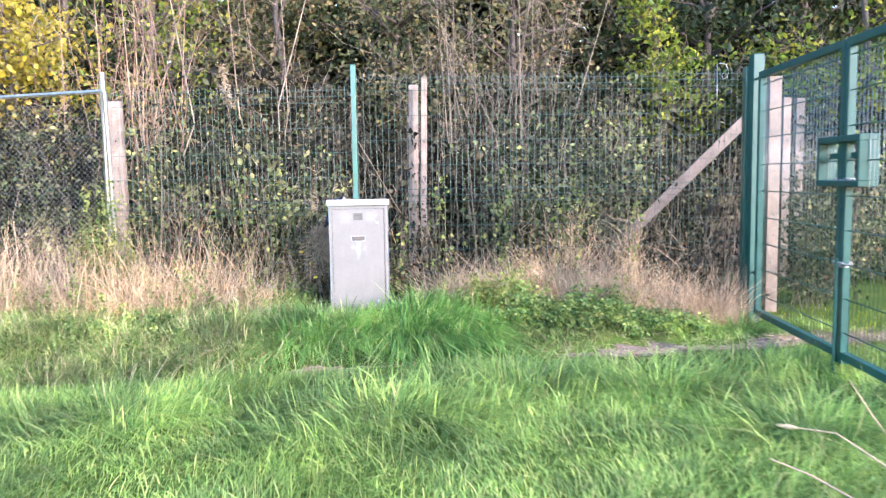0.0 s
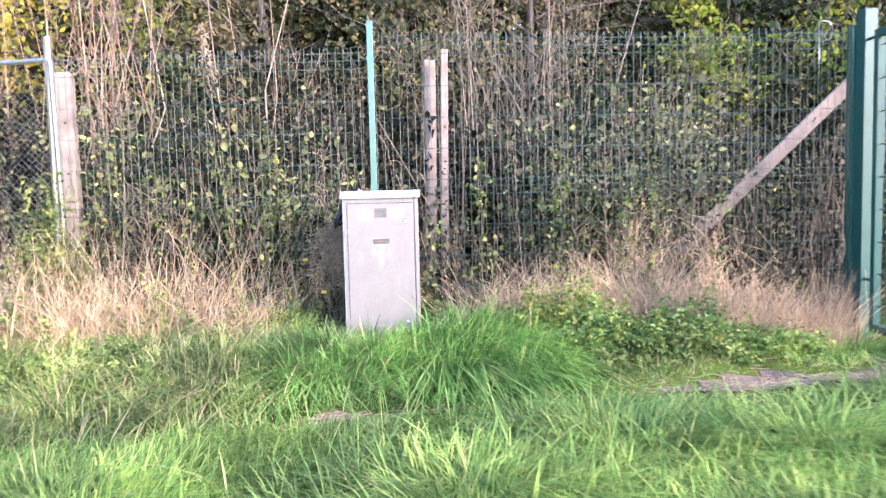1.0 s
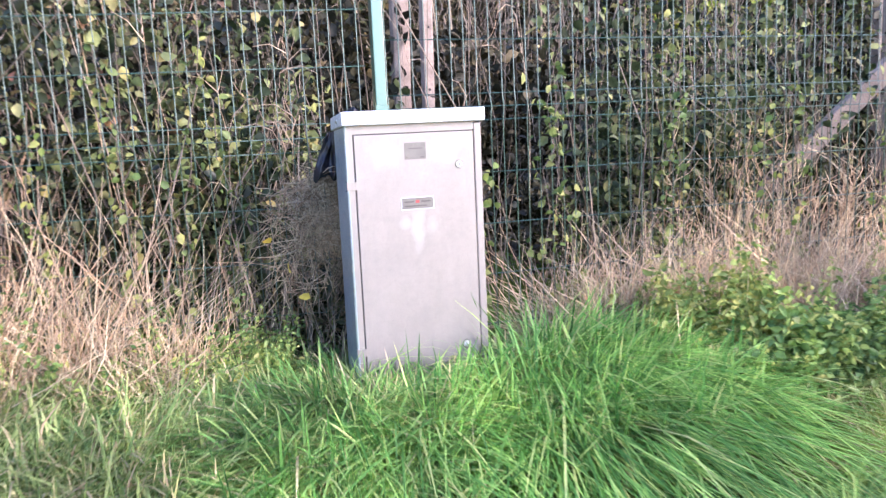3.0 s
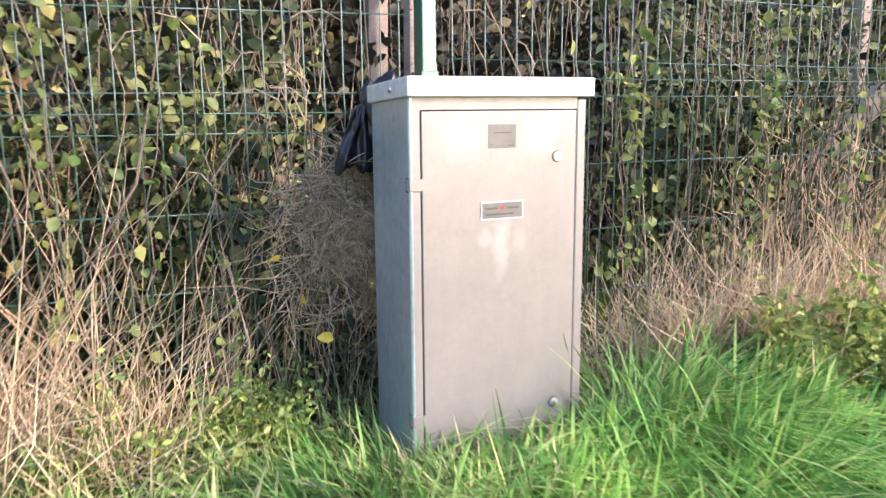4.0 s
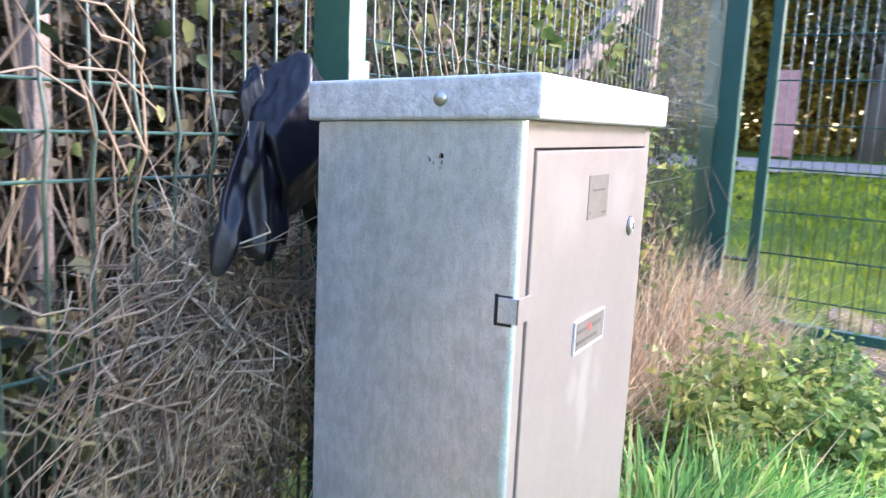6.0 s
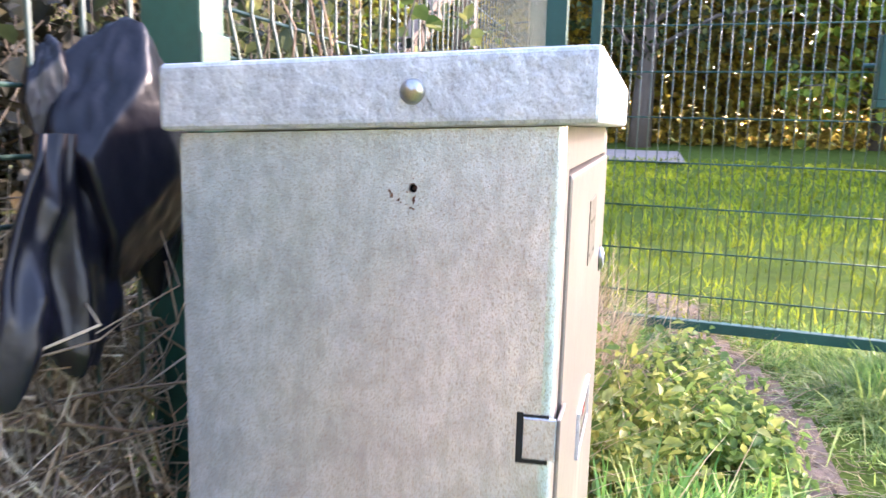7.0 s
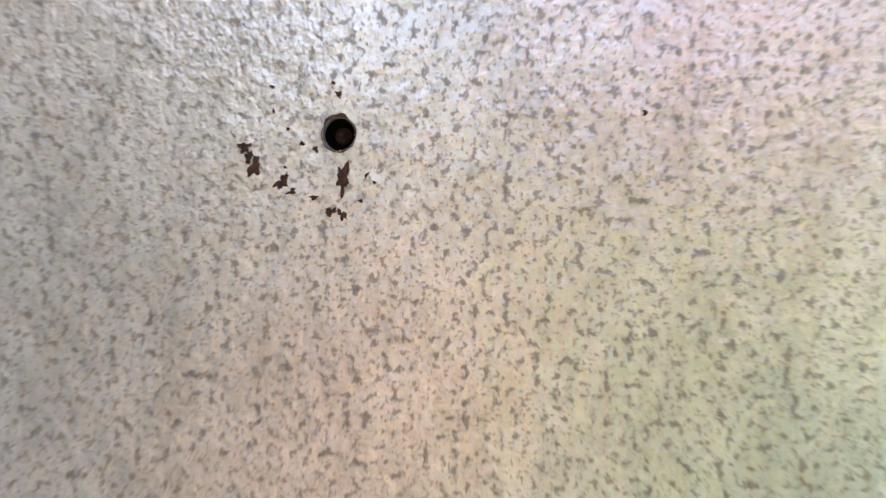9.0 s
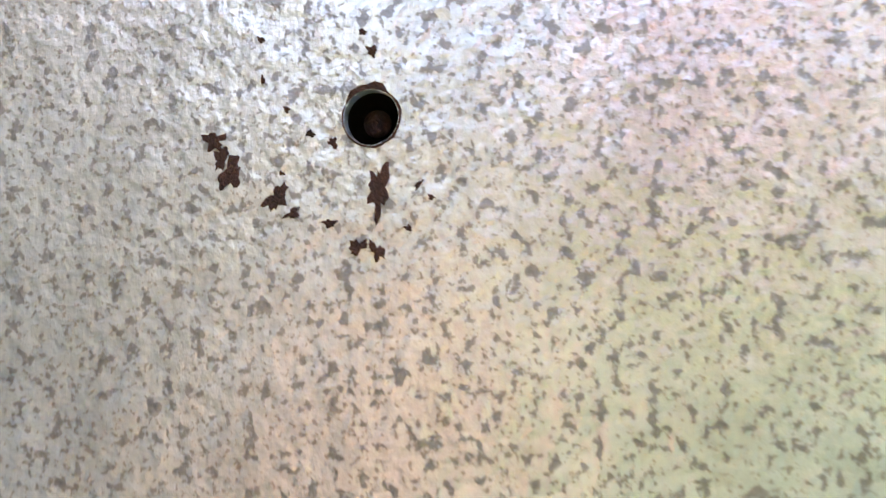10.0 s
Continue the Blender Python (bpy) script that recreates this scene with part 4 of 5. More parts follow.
def clear(x, y):
    return np.where(in_cabinet(x, y, 0.004), 0.0, 1.0)


def thing(name, label, category, group=""):
    e = empty(name)
    return tagged(e, label, category, group)


# lawn in front of the bank, as far as the gate
def worn(x, y):
    """The bare line by the gate, and the thin litter line along the lawn edge."""
    track = np.exp(-((y - (-0.64 + 0.165 * (x - 1.75) + 0.025 * np.sin(4 * x))) / 0.18) ** 2) * smooth(1.4, 2.0, x) * (1 - smooth(4.2, 5.0, x))
    line = np.exp(-((y - edge_line(x) + 0.02 * np.sin(5 * x)) / 0.075) ** 2) * smooth(-0.8, -0.5, x) * (1 - smooth(1.8, 2.2, x)) * (0.75 + 0.25 * np.sin(3.1 * x + 0.6))
    return np.maximum(track, line)


def lawn_odds(x, y):
    edge = edge_line(x) - 0.07 + 0.04 * vnoise(x, y, 2.0, 1.0)
    o = np.where(y < edge, 1.0, 0.0) + np.where(y > edge, smooth(1.7, 2.3, x) * 0.9, 0.0)
    return np.clip(o - 2.2 * worn(x, y), 0, 1) * (0.5 + 0.5 * smooth(-0.5, 0.4, vnoise(x, y, 2.6, 3.0)))


lr = scatter(165000, -4.0, 4.0, -5.0, 0.3, 11, lawn_odds)
tall = 0.06 + 0.085 * smooth(-0.3, 0.8, vnoise(lr[:, 0], lr[:, 1], 1.9, 6.0)) 
tall *= 1 - 0.72 * np.exp(-((lr[:, 1] - edge_line(lr[:, 0]) + 0.16) / 0.17) ** 2) * smooth(-0.7, -0.4, lr[:, 0]) * (1 - 0.5 * smooth(0.5, 1.2, lr[:, 0]))
lawn = put("lawn_grass", blades("lawn_grass", lr, tall * np.random.default_rng(1).uniform(0.5, 1.3, len(lr)), np.random.default_rng(8).uniform(0.003, 0.0065, len(lr)), 0.4, 0.7, 21, 0.5, flow=1.6), M_LAWN)
tagged(lawn, "bright sunlit green lawn grass, long and uneven", "grass", kind="stuff")

# the rest of the lawn, out of the way
og = scatter(60000, -10.0, 4.0, -11.0, 0.2, 24, lambda x, y: np.where((x > -3.95) & (x < 4.1) & (y > -4.95), 0.0, 1.0) * np.where(y > -0.6, 0.3, 1.0))
outer = put("outer_lawn_grass", blades("outer_lawn_grass", og, 0.15 * np.random.default_rng(4).uniform(0.6, 1.3, len(og)), 0.013, 0.4, 0.7, 25, 0.5, flow=1.6), M_LAWN)
tagged(outer, "open green lawn stretching away from the fence", "grass", kind="stuff")

# the bank's own grass: shorter, drier, mixed with straw
br = scatter(60000, -4.0, 2.9, -0.96, 0.35, 12, lambda x, y: clear(x, y) * (y > edge_line(x) + 0.03) * np.clip(1 - 2.0 * worn(x, y), 0, 1) * (0.35 + 0.65 * smooth(-0.3, 0.4, vnoise(x, y, 3.1, 8.0))) * (1 - smooth(1.6, 2.2, x) * smooth(0.25, -0.1, y)))
bank = put("bank_grass", blades("bank_grass", br, np.random.default_rng(2).uniform(0.05, 0.17, len(br)), np.random.default_rng(9).uniform(0.003, 0.007, len(br)), 0.5, 0.7, 22, 0.5, flow=2.4), M_BANK)
tagged(bank, "shorter mixed green and straw grass on the low bank", "grass", kind="stuff")

# bare worn earth by the gate, a sheet lying on the ground
bm = bmesh.new()
grid = {}
for q in range(84):
    for w in range(28):
        x, y = 1.0 + q * 0.05, -1.1 + w * 0.05
        if worn(x, y) > 0.45:
            grid[q, w] = bm.verts.new((x, y, float(ground_z(x, y)) + 0.012))
for (q, w), v in grid.items():
    if all(kk in grid for kk in ((q + 1, w), (q + 1, w + 1), (q, w + 1))):
        bm.faces.new((v, grid[q + 1, w], grid[q + 1, w + 1], grid[q, w + 1]))
tagged(part("worn_earth", bm, M_EARTH, smooth=True), "dry worn earth path leading under the gate", "path", kind="structure")

# dead litter lying on the worn ground
lt = scatter(15000, -0.75, 4.4, -1.05, 0.25, 18, lambda x, y: worn(x, y))
rl = np.random.default_rng(19)
n = len(lt)
a = lt + np.array([0, 0, 0.016])
b = a + np.stack([rl.normal(0, 0.06, n), rl.normal(0, 0.04, n), rl.uniform(-0.004, 0.02, n)], 1)
tagged(put("straw_litter", sticks("straw_litter", a, b, rl.uniform(0.0008, 0.0022, n), 20, 0.15), M_LITTER), "pale straw litter lying on the worn earth", "litter", kind="stuff")


def tussock(cx, cy, spread, n, h, seed, label, mat=None, reach=0.0):
    r = np.random.default_rng(seed)
    x, y = cx + r.normal(0, spread, n), cy + r.normal(0, spread * 0.6, n)
    ok = ~in_cabinet(x, y, 0.006) & (worn(x, y) < 0.25)
    x, y = x[ok], y[ok]
    roots = np.stack([x, y, ground_z(x, y)], 1)
    dirs = np.arctan2(y - cy - 0.05, x - cx + reach * spread * 2)
    az = dirs + r.normal(0, 0.7, len(x))
    t = put("grass_tussock", blades("grass_tussock", roots, h * r.uniform(0.6, 1.25, len(x)), r.uniform(0.004, 0.0095, len(x)), 0.5, 1.25, seed, 0.72, heading=az, heading_spread=0.3), mat or M_TUFT)
    tagged(t, label, "grass", "tussocks by the cabinet", kind="stuff")


tussock(0.46, -0.04, 0.1, 1200, 0.27, 31, "arching dark green tussock of long grass beside the cabinet", reach=0.5)
tussock(0.2, -0.2, 0.12, 800, 0.14, 32, "arching green tussock of long grass before the cabinet", reach=0.3)
tussock(0.7, -0.16, 0.12, 1500, 0.21, 33, "arching green tussock of long grass on the bank", reach=0.6)
tussock(0.92, -0.32, 0.1, 700, 0.18, 48, "arching green tussock of long grass beside the nettles", reach=0.5)
tussock(-0.36, -0.12, 0.11, 900, 0.18, 34, "green tussock of long grass at the cabinet's corner", reach=-0.3)
tussock(-0.05, -0.34, 0.15, 1400, 0.2, 35, "green tussock of long grass on the bank")
tussock(0.42, -0.4, 0.16, 1700, 0.26, 36, "green tussock of long grass on the bank", reach=0.3)
tussock(-0.42, -0.42, 0.14, 1000, 0.2, 49, "green tussock of long grass on the bank", reach=-0.2)
tussock(0.78, -0.5, 0.13, 1000, 0.22, 50, "green tussock of long grass on the bank", reach=0.2)
tussock(-0.95, -0.42, 0.3, 1300, 0.18, 37, "yellowing tussock of long grass on the bank", M_BANK)
tussock(-1.7, -0.5, 0.3, 1300, 0.18, 42, "yellowing tussock of long grass on the bank", M_BANK)
tussock(1.1, -1.45, 0.3, 1600, 0.24, 38, "bright green tussock on the lawn", M_LAWN)
tussock(0.3, -1.9, 0.35, 1500, 0.22, 39, "bright green tussock on the lawn", M_LAWN)
tussock(1.9, -1.5, 0.3, 1500, 0.26, 40, "bright green tussock on the lawn", M_LAWN)
tussock(2.7, -1.05, 0.2, 1200, 0.2, 41, "bright green tussock below the gate", M_LAWN)
tussock(-1.2, -1.8, 0.35, 1400, 0.2, 43, "bright green tussock on the lawn", M_LAWN)
tussock(2.4, -2.3, 0.35, 1500, 0.24, 44, "bright green tussock on the lawn", M_LAWN)

tussock(3.02, -0.5, 0.14, 420, 0.17, 45, "green tussock of grass against the gate's bottom rail")
tussock(2.98, -1.2, 0.16, 520, 0.18, 46, "green tussock of grass against the gate's bottom rail")
tussock(3.0, 0.0, 0.12, 320, 0.18, 47, "green tussock of grass by the gate post")

# dry grass along the fence foot
def straw_odds(x, y):
    near = np.where((x > -1.0) & (x < 0.62) & (y < 0.3), 0.0, 1.0) * np.where((x > -1.0) & (x < -0.2), 0.1, 1.0)
    return clear(x, y) * near * (0.06 + 0.94 * smooth(0.0, 0.6, vnoise(x, y, 2.2, 9.0))) * smooth(-0.5, 0.1, y)


sr = scatter(3000, -4.2, 3.1, -0.42, 0.5, 13, straw_odds)
straw_h = np.random.default_rng(3).uniform(0.12, 0.5, len(sr)) * (0.75 + 0.25 * vnoise(sr[:, 0], sr[:, 1], 1.5, 4.0))
straw = put("dry_grass", blades("dry_grass", sr, straw_h, np.random.default_rng(6).uniform(0.0025, 0.006, len(sr)), 0.7, 0.45, 23, 0.4), M_STRAW)
tagged(straw, "tall pale dead grass along the foot of the fence", "dry grass", kind="stuff")


def straw_tuft(cx, cy, h, n, seed, label):
    r = np.random.default_rng(seed)
    x, y = cx + r.normal(0, 0.075, n), cy + r.normal(0, 0.035, n)
    ok = ~in_cabinet(x, y, 0.02)
    roots = np.stack([x, y, ground_z(x, y)], 1)[ok]
    m = len(roots)
    az = np.arctan2(roots[:, 1] - cy, roots[:, 0] - cx) + r.normal(0, 0.8, m)
    hh = h * r.uniform(0.35, 1.15, m)
    me = blades("straw_tuft", roots, hh, r.uniform(0.0022, 0.0052, m), 0.42, 0.32, seed + 1, 0.35, heading=az, heading_spread=0.3)
    tagged(put("straw_tuft", me, M_STRAW), label, "dry grass", "dead grass tufts", kind="stuff")


rt = random.Random(41)
tuft_x = [-4.0 + 0.2 * q for q in range(16)] + [-0.86, -0.76] + [0.62 + 0.17 * q for q in range(15)]
for q, tx in enumerate(tuft_x):
    tx += rt.uniform(-0.07, 0.07)
    near = -1.05 < tx < -0.5
    ty = rt.uniform(0.24, 0.36) if near or 0.5 < tx < 1.05 else rt.uniform(0.24, 0.38) if tx > 0 else rt.uniform(0.02, 0.36)
    th = rt.uniform(0.28, 0.42) if near else (rt.uniform(0.3, 0.55) if tx > 0 else rt.uniform(0.36, 0.78))
    th = min(th, 0.42) if 0.5 < tx < 1.4 else th
    straw_tuft(tx, ty, th, rt.randint(22, 45) if near else (rt.randint(80, 170) if tx > 0 else rt.randint(50, 190)), 900 + 3 * q, "tall pinkish dead grass tuft at the fence foot" if th > 0.45 else "short pale dead grass tuft at the fence foot")

for q in range(9):
    tx = 1.5 + 0.18 * q + rt.uniform(-0.06, 0.06)
    straw_tuft(tx, rt.uniform(0.22, 0.36), rt.uniform(0.35, 0.6), rt.randint(50, 100), 1200 + 3 * q, "tall pinkish dead grass tuft at the fence foot")
for q in range(15):
    straw_tuft(1.15 + 0.13 * q + rt.uniform(-0.05, 0.05), rt.uniform(0.06, 0.22), rt.uniform(0.22, 0.46), rt.randint(50, 110), 1320 + 3 * q, "bleached dead grass tuft before the mesh")
for q in range(5):
    straw_tuft(-3.9 + 0.36 * q, rt.uniform(0.5, 0.8), rt.uniform(0.6, 0.85), rt.randint(60, 130), 1260 + 3 * q, "tall pinkish dead grass tuft below the chain-link fence")

# loose dead stalks leaning through the mesh
r = np.random.default_rng(14)
n = 1050
ax = np.concatenate([-0.72 - 3.3 * r.uniform(0, 1, n) ** 0.9, 3.1 - 2.6 * r.uniform(0, 1, n) ** 1.4])
ay = np.where((ax > -1.05) & (ax < 0.6), r.uniform(0.33, 0.6, 2 * n), r.uniform(0.1, 0.6, 2 * n))
a = np.stack([ax, ay, ground_z(ax, ay)], 1)
b = a + np.stack([r.normal(0, 0.3, 2 * n), r.normal(0.0, 0.06, 2 * n), r.uniform(0.0, 1, 2 * n) ** 1.4 * np.where(ax > 0, 0.52, 0.8) + 0.04], 1)
stalk = put("dead_stalks", sticks("dead_stalks", a, b, r.uniform(0.0012, 0.003, 2 * n), 15), M_STRAW)
tagged(stalk, "thin broken dead stalks tangled at the fence", "stalks", kind="stuff")

# long bleached stalks leaning across one another before the mesh
r = np.random.default_rng(28)
n = 330
ax, ay = -0.76 - 1.4 * r.uniform(0, 1, n) ** 1.3, r.uniform(0.1, 0.33, n)
a = np.stack([ax, ay, ground_z(ax, ay)], 1)
b = a + np.stack([r.normal(0.02, 0.26, n), r.normal(-0.03, 0.06, n), r.uniform(0.05, 0.5, n)], 1)
b[:, 0] = np.minimum(b[:, 0], -0.56)
tagged(put("leaning_stalks", sticks("leaning_stalks", a, b, r.uniform(0.001, 0.002, n), 29, 0.38), M_BLEACH), "bleached stalks leaning across one another before the mesh", "stalks", kind="stuff")

r = np.random.default_rng(97)
n = 280
ax, ay = r.uniform(0.62, 2.5, n), r.uniform(0.16, 0.35, n)
a = np.stack([ax, ay, ground_z(ax, ay)], 1)
b = a + np.stack([r.normal(0.02, 0.2, n), r.normal(-0.02, 0.05, n), r.uniform(0.1, 0.55, n)], 1)
tagged(put("leaning_stalks", sticks("leaning_stalks", a, b, r.uniform(0.001, 0.0022, n), 98, 0.3), M_BLEACH), "bleached stalks leaning across one another below the strut", "stalks", kind="stuff")

# matted hay hanging on the fence behind the cabinet's side
r = np.random.default_rng(16)
n = 1900
c = np.stack([np.where(r.uniform(0, 1, n) < 0.9, r.normal(-0.2, 0.068, n), r.uniform(-0.37, -0.22, n)), r.normal(0.405, 0.028, n), r.uniform(0, 1, n) ** 1.5], 1)
c[:, 2] = (0.735 - 0.05 * np.abs(vnoise(c[:, 0], c[:, 0], 9.0)) - 0.35 * np.maximum(0, -0.36 - c[:, 0])) - 0.26 * c[:, 2]
c[:, 1] = np.where(c[:, 2] > 0.64, np.maximum(c[:, 1], 0.4), c[:, 1])
ok = (c[:, 2] > 0.02) & ~in_cabinet(c[:, 0], c[:, 1], 0.03)
c = c[ok]
d = r.normal(0, 1, (len(c), 3)) * np.array([0.08, 0.02, 0.07]) + np.array([0, 0, -0.035])
e = c + d
ok = ~in_cabinet(e[:, 0], e[:, 1], 0.012) & (e[:, 1] > 0.3)
hay = put("hay_mat", sticks("hay_mat", c[ok], e[ok], r.uniform(0.0008, 0.0019, int(ok.sum())), 17, 0.55), M_HAY)
tagged(hay, "matted grey-brown hay caught on the fence below the bag", "hay", kind="stuff")
n = 420
c = np.stack([r.uniform(-0.46, -0.12, n), r.normal(0.385, 0.02, n), r.uniform(0.3, 0.7, n)], 1)
d = r.normal(0, 1, (n, 3)) * np.array([0.085, 0.012, 0.075]) + np.array([0, 0, -0.03])
e = c + d
ok = ~in_cabinet(e[:, 0], e[:, 1], 0.012) & ~in_cabinet(c[:, 0], c[:, 1], 0.02) & (e[:, 1] > 0.3)
hay = put("hay_stalks", sticks("hay_stalks", c[ok], e[ok], r.uniform(0.0011, 0.0022, int(ok.sum())), 18, 0.35), M_STRAW)
tagged(hay, "coarse pale hay stalks sticking out of the matted hay", "hay", kind="stuff")


def bramble(cx, cy, sx, sy, top, n, seed, mat=None, label="dense bramble bush toned light, with green and yellowing leaves, behind the mesh", size=0.044):
    t = thing("bramble_bush", label, "bush", "brambles behind the fence")
    r = np.random.default_rng(seed)
    g = float(ground_z(cx, cy))
    # arching stems
    ns = 34
    root = np.stack([cx + r.normal(0, sx * 0.4, ns), cy + r.normal(0, sy * 0.35, ns), np.full(ns, g)], 1)
    tip = root + np.stack([r.normal(0, sx * 0.5, ns), r.normal(-0.1, sy * 0.4, ns), r.uniform(0.5, 1.05, ns) * top], 1)
    put("cane_tangle", sticks("cane_tangle", root, tip, r.uniform(0.003, 0.006, ns), seed + 1, 0.3), M_GREYSTEM, t)["kind"] = "stuff"
    k = r.integers(0, ns, n)
    n = int(n * 1.2)
    k = r.integers(0, ns, n)
    u = r.uniform(0.1, 1.05, n)[:, None]
    knot = root[k] * (1 - u) + tip[k] * u
    c = np.round(knot / 0.26) * 0.26 * 0.72 + knot * 0.28 + r.normal(0, 1, (n, 3)) * np.array([0.07, 0.07, 0.065])
    lim = np.where(c[:, 0] < -2.05, 1.03, 0.43 - 0.1 * np.minimum(c[:, 0], 0) + 0.14 * (vnoise(c[:, 0], c[:, 2], 3.0, 7.0) > -0.1))
    odds = r.uniform(0, 1, n)
    gap = (np.abs(c[:, 0] - 0.45 - 0.4 * (c[:, 1] - 2.1)) < 0.17) & (c[:, 1] < 2.12) & (c[:, 2] > 0.45)
    gap |= (np.abs(c[:, 2] - (1.71 - 1.09 * (3.63 - c[:, 0]))) < 0.2) & (c[:, 1] < 1.6) & (c[:, 0] > 1.7) & (c[:, 0] < 3.3)
    odds = np.where(gap & (r.uniform(0, 1, n) < 0.88), 2.0, odds)
    hollow = vnoise(c[:, 0] * 1.0, c[:, 2] * 0.9, 3.4, seed * 0.37) + 0.5 * vnoise(c[:, 0], c[:, 2], 7.0, seed * 0.11)
    ok = ((c[:, 1] > lim) | (odds < 0.6)) & (odds < 0.42 + 0.75 * smooth(-0.5, 0.35, hollow))
    c, lim = c[ok], lim[ok]
    n = len(c)
    c[:, 1] = np.where(c[:, 1] < lim, lim + np.abs(r.normal(0.05, 0.16, n)), c[:, 1])
    c[:, 2] = np.clip(c[:, 2], g + 0.03, None)
    ob = put("foliage", leaves("foliage", c, (0.35 + 1.1 * r.uniform(0, 1, n) ** 1.4) * size, seed + 2, 0.92, 0.35), mat or M_BRAMBLE, t)
    ob["kind"] = "stuff"
    return t


# low dark bushes placed to darken the ground seen past the cabinet
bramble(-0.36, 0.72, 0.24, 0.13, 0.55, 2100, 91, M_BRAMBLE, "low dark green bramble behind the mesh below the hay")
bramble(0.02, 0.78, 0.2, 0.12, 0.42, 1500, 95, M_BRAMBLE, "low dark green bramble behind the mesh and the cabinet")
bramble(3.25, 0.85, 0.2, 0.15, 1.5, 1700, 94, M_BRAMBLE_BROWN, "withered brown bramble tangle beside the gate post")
r = np.random.default_rng(92)
n = 120
a = np.stack([r.uniform(-0.62, -0.1, n), r.uniform(0.3, 0.46, n), np.zeros(n)], 1)
a[:, 2] = ground_z(a[:, 0], a[:, 1])
b = a + np.stack([r.normal(0, 0.06, n), r.normal(0.0, 0.03, n), r.uniform(0.2, 0.6, n)], 1)
ok = ~in_cabinet(b[:, 0], b[:, 1], 0.02) & ~in_cabinet(a[:, 0], a[:, 1], 0.03)
tagged(put("grey_stalks", sticks("grey_stalks", a[ok], b[ok], r.uniform(0.0012, 0.0024, int(ok.sum())), 93, 0.2), M_TWIG), "thin grey dead stalks hanging below the hay", "stalks", kind="stuff")

k = 0
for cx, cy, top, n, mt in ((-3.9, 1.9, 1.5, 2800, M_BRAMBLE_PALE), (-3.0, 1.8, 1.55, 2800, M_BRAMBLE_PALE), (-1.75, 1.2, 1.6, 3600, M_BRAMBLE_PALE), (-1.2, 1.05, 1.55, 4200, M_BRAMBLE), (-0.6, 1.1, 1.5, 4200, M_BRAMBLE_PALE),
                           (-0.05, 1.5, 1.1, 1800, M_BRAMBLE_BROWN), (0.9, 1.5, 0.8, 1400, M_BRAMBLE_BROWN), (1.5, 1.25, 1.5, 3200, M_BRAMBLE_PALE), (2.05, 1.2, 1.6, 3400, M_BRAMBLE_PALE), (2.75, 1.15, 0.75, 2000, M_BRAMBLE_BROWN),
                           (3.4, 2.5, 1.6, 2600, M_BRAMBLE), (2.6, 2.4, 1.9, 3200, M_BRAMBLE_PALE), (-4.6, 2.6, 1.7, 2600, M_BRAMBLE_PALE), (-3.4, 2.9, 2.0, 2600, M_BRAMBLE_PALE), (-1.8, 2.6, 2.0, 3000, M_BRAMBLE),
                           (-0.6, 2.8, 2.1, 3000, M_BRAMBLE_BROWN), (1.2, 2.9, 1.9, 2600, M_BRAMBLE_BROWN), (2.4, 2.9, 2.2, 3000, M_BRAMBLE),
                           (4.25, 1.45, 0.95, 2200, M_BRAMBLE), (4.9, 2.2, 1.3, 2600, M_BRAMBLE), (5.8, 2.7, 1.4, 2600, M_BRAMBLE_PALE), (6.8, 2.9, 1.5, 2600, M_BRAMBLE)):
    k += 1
    bramble(cx, cy, 0.55, 0.5, top, n, 100 + 10 * k, mt, size=0.05 if cy < 1.3 else 0.046, label={"bramble_leaf": "dense dark green bramble bush behind the mesh", "yellowing_lit_bramble_leaf": "bramble bush toned light, with green and yellowing leaves, behind the mesh"}.get(mt.name, "brown bramble tangle toned dark for the hedge's hollows behind the mesh"))


r = np.random.default_rng(26)
n = 260
dx, dy = r.uniform(-3.8, 3.3, n), r.uniform(0.6, 1.9, n)
dy = np.where((dx > -1.2) & (dx < 0.1), dy + 0.7, dy)
dy = np.where(dx < -2.0, dy + 0.55, dy)
a = np.stack([dx, dy, ground_z(dx, dy)], 1)
b = a + np.stack([r.normal(0, 0.12, n), r.normal(0, 0.06, n), r.uniform(0.6, 1.9, n)], 1)
tagged(put("dead_stems", sticks("dead_stems", a, b, r.uniform(0.0018, 0.0045, n), 27, 0.06), M_GREYSTEM), "thin upright dead stems standing among the brambles", "stems", kind="stuff")


def vine(x, y, top, seed, lean=0.0):
    t = thing("climbing_vine", "thin climbing vine with yellow-green leaves on the mesh fence", "vine", "vines on the fence")
    r = np.random.default_rng(seed)
    m = 14
    z = np.linspace(0.0, top, m)
    px = x + np.cumsum(r.normal(lean, 0.018, m))
    py = np.full(m, y) + r.normal(0, 0.008, m)
    part("stem", tube(list(zip(px, py, z)), 0.0019, 5), M_GREYSTEM, t)
    n = int(60 * top)
    kz = r.uniform(0.12, top, n)
    c = np.stack([np.interp(kz, z, px) + r.normal(0, 0.03, n), y + r.normal(-0.005, 0.02, n), kz], 1)
    put("foliage", leaves("foliage", c, r.uniform(0.022, 0.045, n), seed + 1, 1.0, 0.2), M_VINE, t)["kind"] = "stuff"


vine(0.66, 0.375, 1.12, 61)
vine(0.78, 0.385, 1.05, 62, 0.004)
vine(1.02, 0.39, 1.1, 63)
vine(-0.95, 0.44, 1.2, 64)
vine(-1.15, 0.46, 1.0, 65, -0.006)
vine(0.36, 0.365, 0.75, 66)
vine(1.6, 0.41, 0.9, 67)
vine(-0.62, 0.41, 1.3, 68, -0.01)
vine(1.25, 0.4, 1.15, 86, -0.004)
